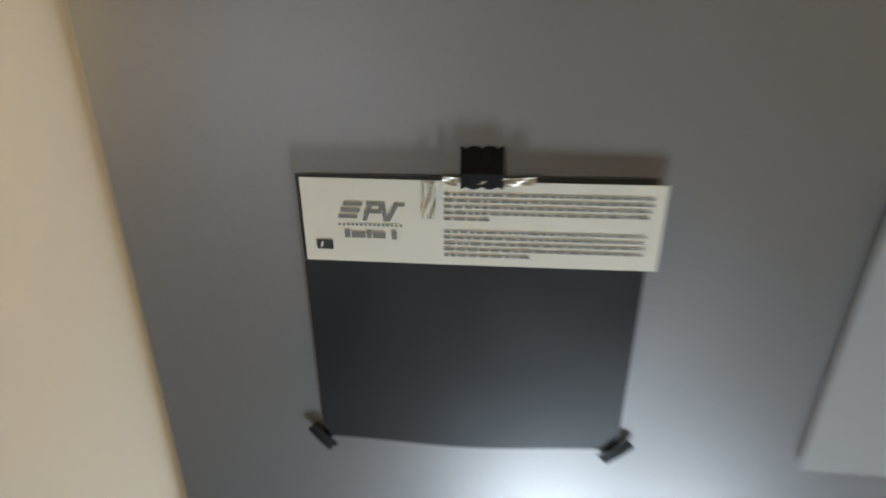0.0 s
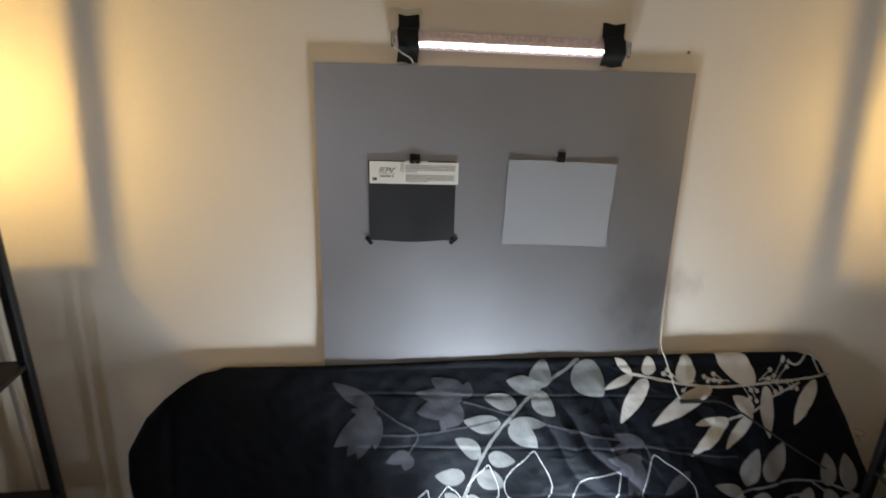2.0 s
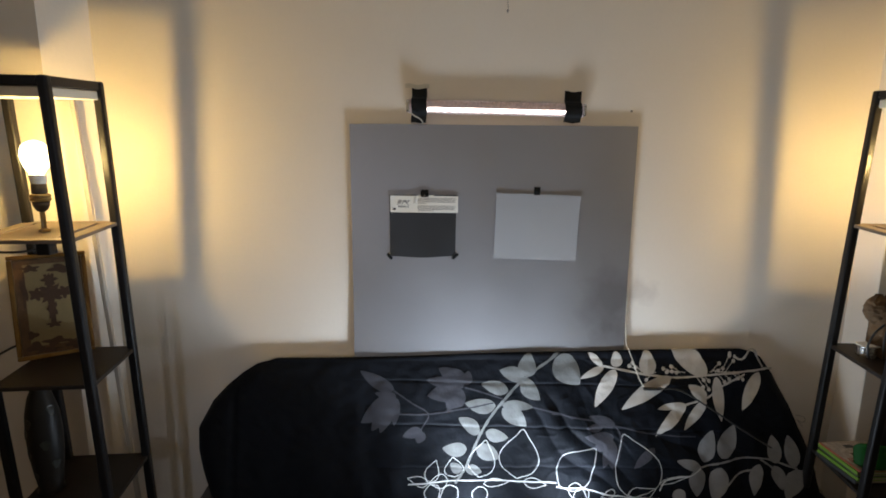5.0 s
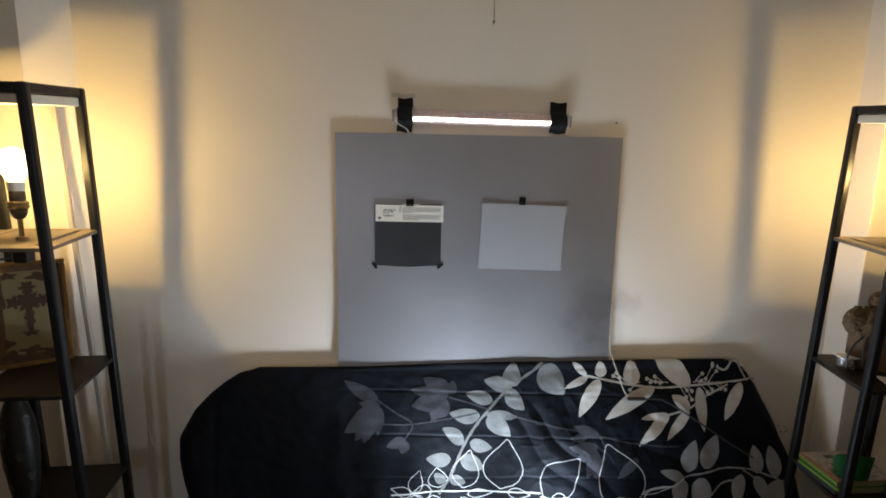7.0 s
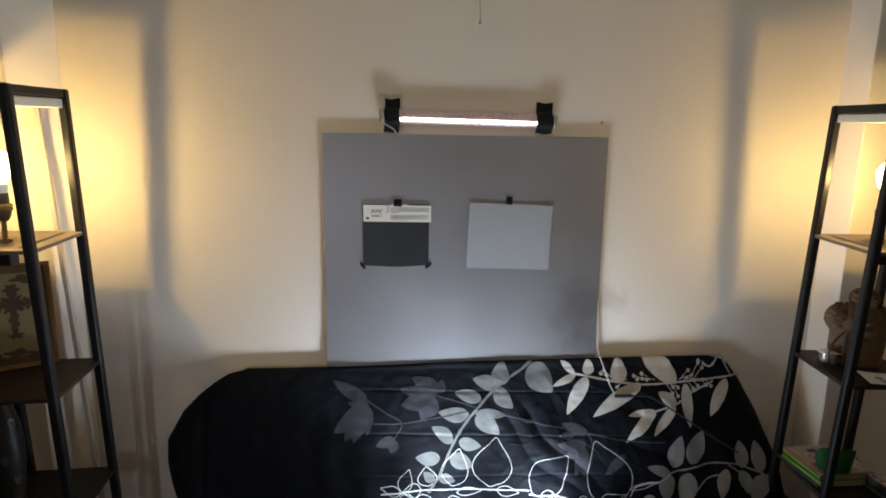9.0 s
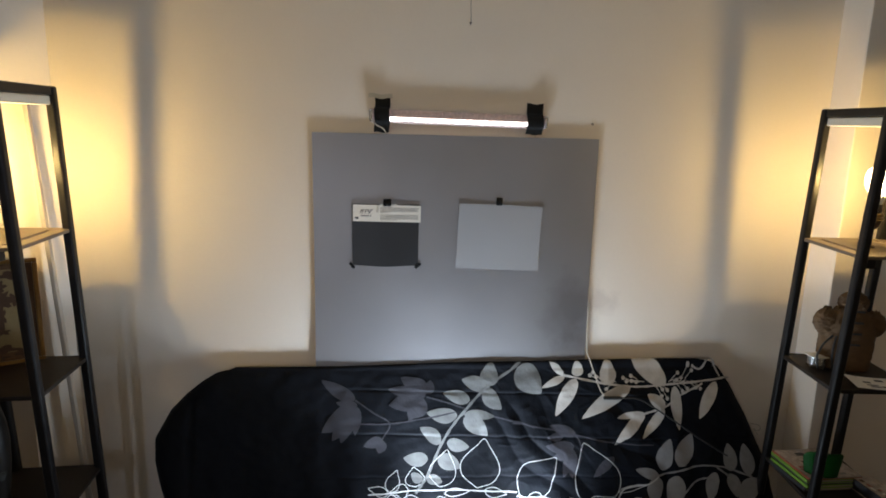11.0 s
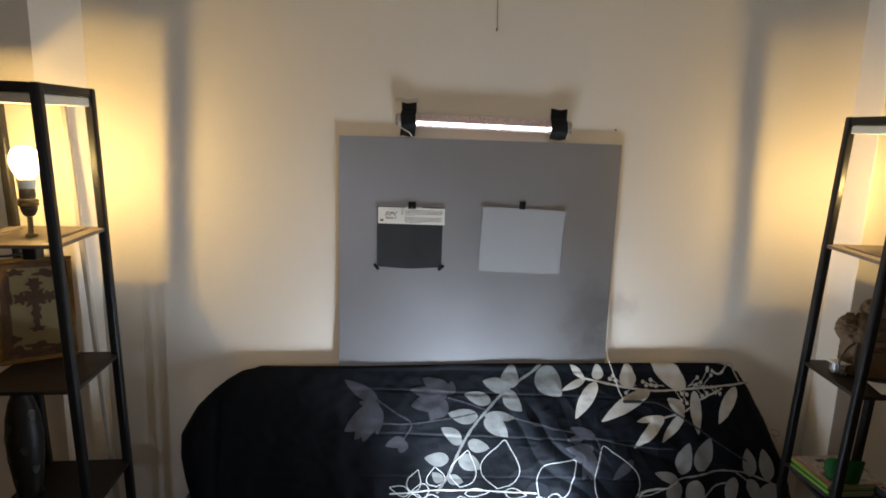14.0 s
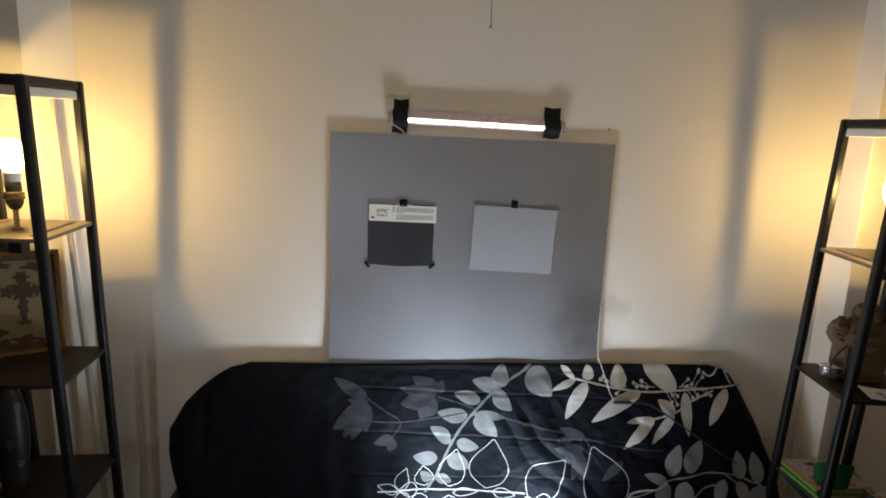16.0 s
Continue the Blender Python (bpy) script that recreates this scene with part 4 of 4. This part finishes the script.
# ---- things in the west tower ----
def framed_picture():
    w, h = 0.185, 0.30
    at = Matrix.Translation((-1.146, -0.212, LEVELS[1] + 0.001)) @ pose(0, 0, 0, 0, 0, 30) @ pose(0, 0, 0, -7, 0, 0)
    p = thing("framed_picture", "gilt framed picture with a brown cross ornament leaning in the tower", "picture", at=at)
    for x0, x1, z0, z1 in ((-w / 2, w / 2, 0, 0.012), (-w / 2, w / 2, h - 0.012, h), (-w / 2, -w / 2 + 0.012, 0.0125, h - 0.0125), (w / 2 - 0.012, w / 2, 0.0125, h - 0.0125)):
        part("frame_bar", box(x0, x1, -0.009, 0.009, z0, z1, 0.003), GOLD, p, "worn gilt frame bar")
    pic = part("print", box(-w / 2 + 0.0125, w / 2 - 0.0125, -0.002, 0.006, 0.0125, h - 0.0125), ART, p, "aged yellow print")

    def flat(name, poly, mate=ARTDARK, up=0.0028):
        bm = bmesh.new()
        bm.faces.new([bm.verts.new((x, -up, z)) for x, z in poly])
        return part(name, bm, mate, pic)

    def blot(cx, cz, rx, rz, seed, k=4):
        rnd = random.Random(seed)
        n = 22
        ph = rnd.uniform(0, 6)
        return [(cx + rx * (1 + 0.32 * math.sin(k * a + ph)) * math.cos(a), cz + rz * (1 + 0.32 * math.sin(k * a + ph)) * math.sin(a)) for a in (2 * math.pi * i / n for i in range(n))]

    cz = 0.185
    flat("cross_ornament", [(-0.006, cz - 0.09), (0.006, cz - 0.09), (0.007, cz - 0.012), (0.035, cz - 0.008), (0.048, cz), (0.035, cz + 0.008), (0.007, cz + 0.012), (0.008, cz + 0.045), (0, cz + 0.058), (-0.008, cz + 0.045), (-0.007, cz + 0.012), (-0.035, cz + 0.008), (-0.048, cz), (-0.035, cz - 0.008), (-0.007, cz - 0.012)])
    flat("cross_ornament", blot(0, cz, 0.027, 0.027, 1, 8), up=0.0032)
    flat("cross_ornament", blot(0, cz - 0.09, 0.016, 0.008, 2, 5), up=0.0034)
    flat("cross_ornament", blot(0, cz + 0.04, 0.017, 0.015, 3, 6), up=0.0034)
    flat("cross_ornament", blot(-0.034, cz, 0.014, 0.016, 4, 5), up=0.0033)
    flat("cross_ornament", blot(0.034, cz, 0.014, 0.016, 5, 5), up=0.0033)
    flat("cross_ornament", blot(0, cz - 0.045, 0.011, 0.03, 6, 7), up=0.0035)
    for i, (x, z, rx, rz) in enumerate(((-0.048, 0.035, 0.020, 0.013), (0.0, 0.045, 0.028, 0.011), (0.044, 0.032, 0.020, 0.014), (-0.052, 0.07, 0.012, 0.011), (0.03, 0.254, 0.028, 0.011), (-0.042, 0.26, 0.020, 0.009), (0.057, 0.215, 0.009, 0.026), (-0.060, 0.20, 0.007, 0.045), (-0.02, 0.023, 0.03, 0.007))):
        flat("scroll_ornament", blot(x, z, rx, rz, 10 + i, 3 + i % 3), up=0.0028 + 0.0001 * i)
    for x0, x1, z0, z1 in ((-0.058, 0.062, 0.0130, 0.036), (-0.058, 0.062, 0.272, 0.287), (-0.079, -0.058, 0.0130, 0.287), (0.062, 0.079, 0.0130, 0.287)):
        flat("border", [(x0, z0), (x1, z0), (x1, z1), (x0, z1)], ARTBROWN, 0.0024)
    return p


framed_picture()


def vase():
    v = thing("tall_vase", "tall dark glazed vase with a pale pattern in the tower", "vase", at=pose(-1.146, -0.305, LEVELS[2] + 0.0005))
    part("body", lathe([(0.030, 0.0), (0.034, 0.004), (0.030, 0.015), (0.036, 0.06), (0.042, 0.12), (0.044, 0.18), (0.040, 0.24), (0.030, 0.285), (0.022, 0.305), (0.024, 0.318), (0.019, 0.318)], 30), GLAZE, v, "dark glazed body", smooth=True)
    rnd = random.Random(8)
    for k in range(7):
        z0, a0 = 0.06 + 0.032 * k, rnd.uniform(-2.4, -0.4)
        bm = bmesh.new()
        rr = lambda z: float(np.interp(z, (0.0, 0.06, 0.12, 0.18, 0.24, 0.285), (0.031, 0.0365, 0.0425, 0.0445, 0.0405, 0.031))) + 0.0006
        ring = []
        for i in range(14):
            t = 2 * math.pi * i / 14
            a, z = a0 + 0.26 * math.cos(t) * (1 + 0.3 * math.sin(3 * t)), z0 + 0.015 * math.sin(t)
            ring.append(bm.verts.new((rr(z) * math.cos(a), rr(z) * math.sin(a), z)))
        bm.faces.new(ring)
        part("pale_pattern", bm, GLAZE2, v, "pale flower pattern")
    return v


vase()


# ---- things in the east tower ----
def burlap_bag():
    b = thing("burlap_bag", "tan burlap gift bag with dark letters and loop handles", "bag", at=pose(1.328, -0.285, LEVELS[1] + 0.0005, 0, 0, -14))

    def body(cx, w, d, h, seed, z0=0.0):
        bm = bmesh.new()
        n, m = 44, 26
        rings = []
        for j in range(m + 1):
            t = j / m
            k = (1 + 0.05 * math.sin(3 * t + seed) - 0.10 * (1 - t) ** 3) * (1 - 0.45 * max(0.0, t - 0.7) ** 2 / 0.09 if seed == 1 else math.sqrt(max(0.06, 1 - (2 * t - 1) ** 2)))
            ring = []
            for i in range(n):
                a = 2 * math.pi * i / n
                ca, sa = math.cos(a), math.sin(a)
                e = 0.8
                x = cx + 0.5 * w * k * math.copysign(abs(ca) ** e, ca)
                y = 0.5 * d * k * math.copysign(abs(sa) ** e, sa)
                f = 0.006 * noise.noise(Vector((x * 90, y * 90, t * 16 + seed))) + 0.004 * noise.noise(Vector((x * 220, y * 220, t * 40 + seed)))
                ring.append(bm.verts.new((x + f, y + f, z0 + h * t + (0.006 * math.sin(5 * a + seed) if j == m else 0))))
            rings.append(ring)
        for a, c in zip(rings, rings[1:]):
            for i in range(n):
                bm.faces.new((a[i], a[(i + 1) % n], c[(i + 1) % n], c[i]))
        bm.faces.new(rings[0][::-1])
        bm.faces.new(rings[-1])
        return bm

    part("body", body(0.0, 0.145, 0.08, 0.185, 1), BURLAP, b, "tan burlap body", smooth=True)
    part("ruffle", body(-0.062, 0.066, 0.06, 0.085, 2, 0.10), BURLAP, b, "frayed burlap ruffle", smooth=True)
    part("ruffle", body(0.068, 0.066, 0.06, 0.080, 3, 0.10), BURLAP, b, "frayed burlap ruffle", smooth=True)
    part("ruffle", body(0.005, 0.082, 0.06, 0.075, 4, 0.165), BURLAP, b, "frayed burlap ruffle", smooth=True)
    part("handle", cord([(-0.06, -0.044, 0.11), (-0.085, -0.05, 0.085), (-0.098, -0.05, 0.045), (-0.092, -0.048, 0.012), (-0.085, -0.046, 0.004)], 0.003), BLACKCORD, b, "black loop handle")
    part("handle", cord([(-0.05, -0.043, 0.11), (-0.056, -0.047, 0.06), (-0.05, -0.046, 0.004)], 0.003), BLACKCORD, b, "black loop handle")
    for i in range(4):
        z = 0.185 - 0.034 * i
        part("letter_bar", join(box(-0.018, 0.016, -0.0462, -0.0435, z, z + 0.006), box(-0.018, -0.011, -0.0462, -0.0435, z - 0.016, z)), INK, b, "dark letter mark")
    return b


burlap_bag()


def tin():
    t = thing("round_tin", "small round silver tin with a cream lid on the dark shelf", "tin", at=pose(1.246, -0.280, LEVELS[1] + 0.0015))
    part("body", lathe([(0.024, 0), (0.026, 0.002), (0.026, 0.012), (0.0255, 0.013), (0.0255, 0.028), (0.0265, 0.029), (0.0265, 0.033)], 32), TIN, t, smooth=False)
    part("lid", box(-0.027, 0.027, -0.022, 0.022, 0.0335, 0.0375, 0.0015), PAPER, t, "flat cream lid")
    return t


tin()


def loose_paper(name, x, y, z, w, d, turn, mate, label):
    def f(u, v):
        return Vector(((u - 0.5) * w, (v - 0.5) * d, 0.0012 + 0.004 * (abs(u - 0.5) * 2) ** 3 * v))

    ob = tagged(part(name, slab(f, 10, 8, 0.0006, (0, 0, -1)), mate), label, "paper")
    ob.matrix_basis = pose(x, y, z, 0, 0, turn)
    rnd = random.Random(3)
    for k in range(7):
        a, b = rnd.uniform(-0.42, 0.3) * w, rnd.uniform(-0.4, 0.25) * d
        p = part("printed_patch", box(a, a + rnd.uniform(0.1, 0.22) * w, b, b + rnd.uniform(0.05, 0.16) * d, 0.0016, 0.0021), (INK, ARTDARK, INKGREY, GOLD)[k % 4], ob, "dark printed patch")
    return ob


loose_paper("leaflet", 1.325, -0.411, LEVELS[1] + 0.0005, 0.13, 0.09, -18, PAPER, "white printed leaflet lying on the shelf")


def book(x, y, z, w, d, h, turn, cover_mat, label, name="magazine"):
    b = thing(name, label, "magazine", "magazines stacked in the tower", pose(x, y, z, 0, 0, turn))
    part("cover", box(-w / 2, w / 2, -d / 2, d / 2, h - 0.0016, h, 0.0004), MAGAZINE if cover_mat is not LIME else LIME, b, "printed cover")
    part("pages", box(-w / 2 + 0.002, w / 2 - 0.002, -d / 2 + 0.002, d / 2 - 0.002, 0.0016, h - 0.0017), PAGES, b)
    seeded = random.Random(int(1000 * z) + int(w * 1000))
    for k in range(9):
        a, c = seeded.uniform(-0.45, 0.25) * w, seeded.uniform(-0.45, 0.3) * d
        part("printed_patch", box(a, a + seeded.uniform(0.06, 0.2) * w, c, c + seeded.uniform(0.04, 0.18) * d, h - 0.0004, h + 0.0002), (REDCOVER, INKGREY, ARTDARK, PAPER, INK)[k % 5], b, "printed patch")
    part("spine", box(-w / 2 - 0.0015, -w / 2 + 0.0018, -d / 2, d / 2, 0.0, h, 0.0004), cover_mat, b)
    part("back_cover", box(-w / 2 + 0.0019, w / 2, -d / 2, d / 2, 0.0, 0.0015), cover_mat, b)
    return b


zz = LEVELS[2] + 0.0005
rnd = random.Random(21)
for k, (h, cm) in enumerate(((0.012, DARKCOVER), (0.010, LIME), (0.008, DARKCOVER), (0.010, LIME), (0.006, REDCOVER))):
    book(1.289 + rnd.uniform(-0.004, 0.004), -0.285 + rnd.uniform(-0.004, 0.004), zz, 0.175, 0.16, h, rnd.uniform(-2, 2), cm, "thin magazine in a lime and dark printed stack")
    zz += h + 0.0004
zz = LEVELS[2] + 0.0005
for k in range(5):
    h = 0.007 + 0.003 * (k % 2)
    book(1.385 + rnd.uniform(-0.005, 0.005), -0.409 + rnd.uniform(-0.003, 0.003), zz, 0.068, 0.095, h, rnd.uniform(-2, 2), DARKCOVER, "small booklet in a dark printed stack", "booklet")
    zz += h + 0.0004


def green_tub():
    g = thing("green_tub", "bright green plastic scoop leaning on the magazines", "tub", at=pose(1.262, -0.338, LEVELS[2] + 0.0488, 0, 0, -14))

    def f(u, v):
        a = -math.pi * (0.05 + 0.9 * u)
        return Vector((0.056 * math.cos(a) * (0.85 + 0.15 * v), 0.034 * math.sin(a), 0.078 * v * (1 - 0.35 * (2 * u - 1) ** 4)))

    part("shell", slab(f, 20, 8, 0.002), GREEN, g, "bright green plastic shell", smooth=True)
    part("floor", box(-0.036, 0.036, -0.025, 0.010, 0.0, 0.002), GREEN, g)
    return g


green_tub()
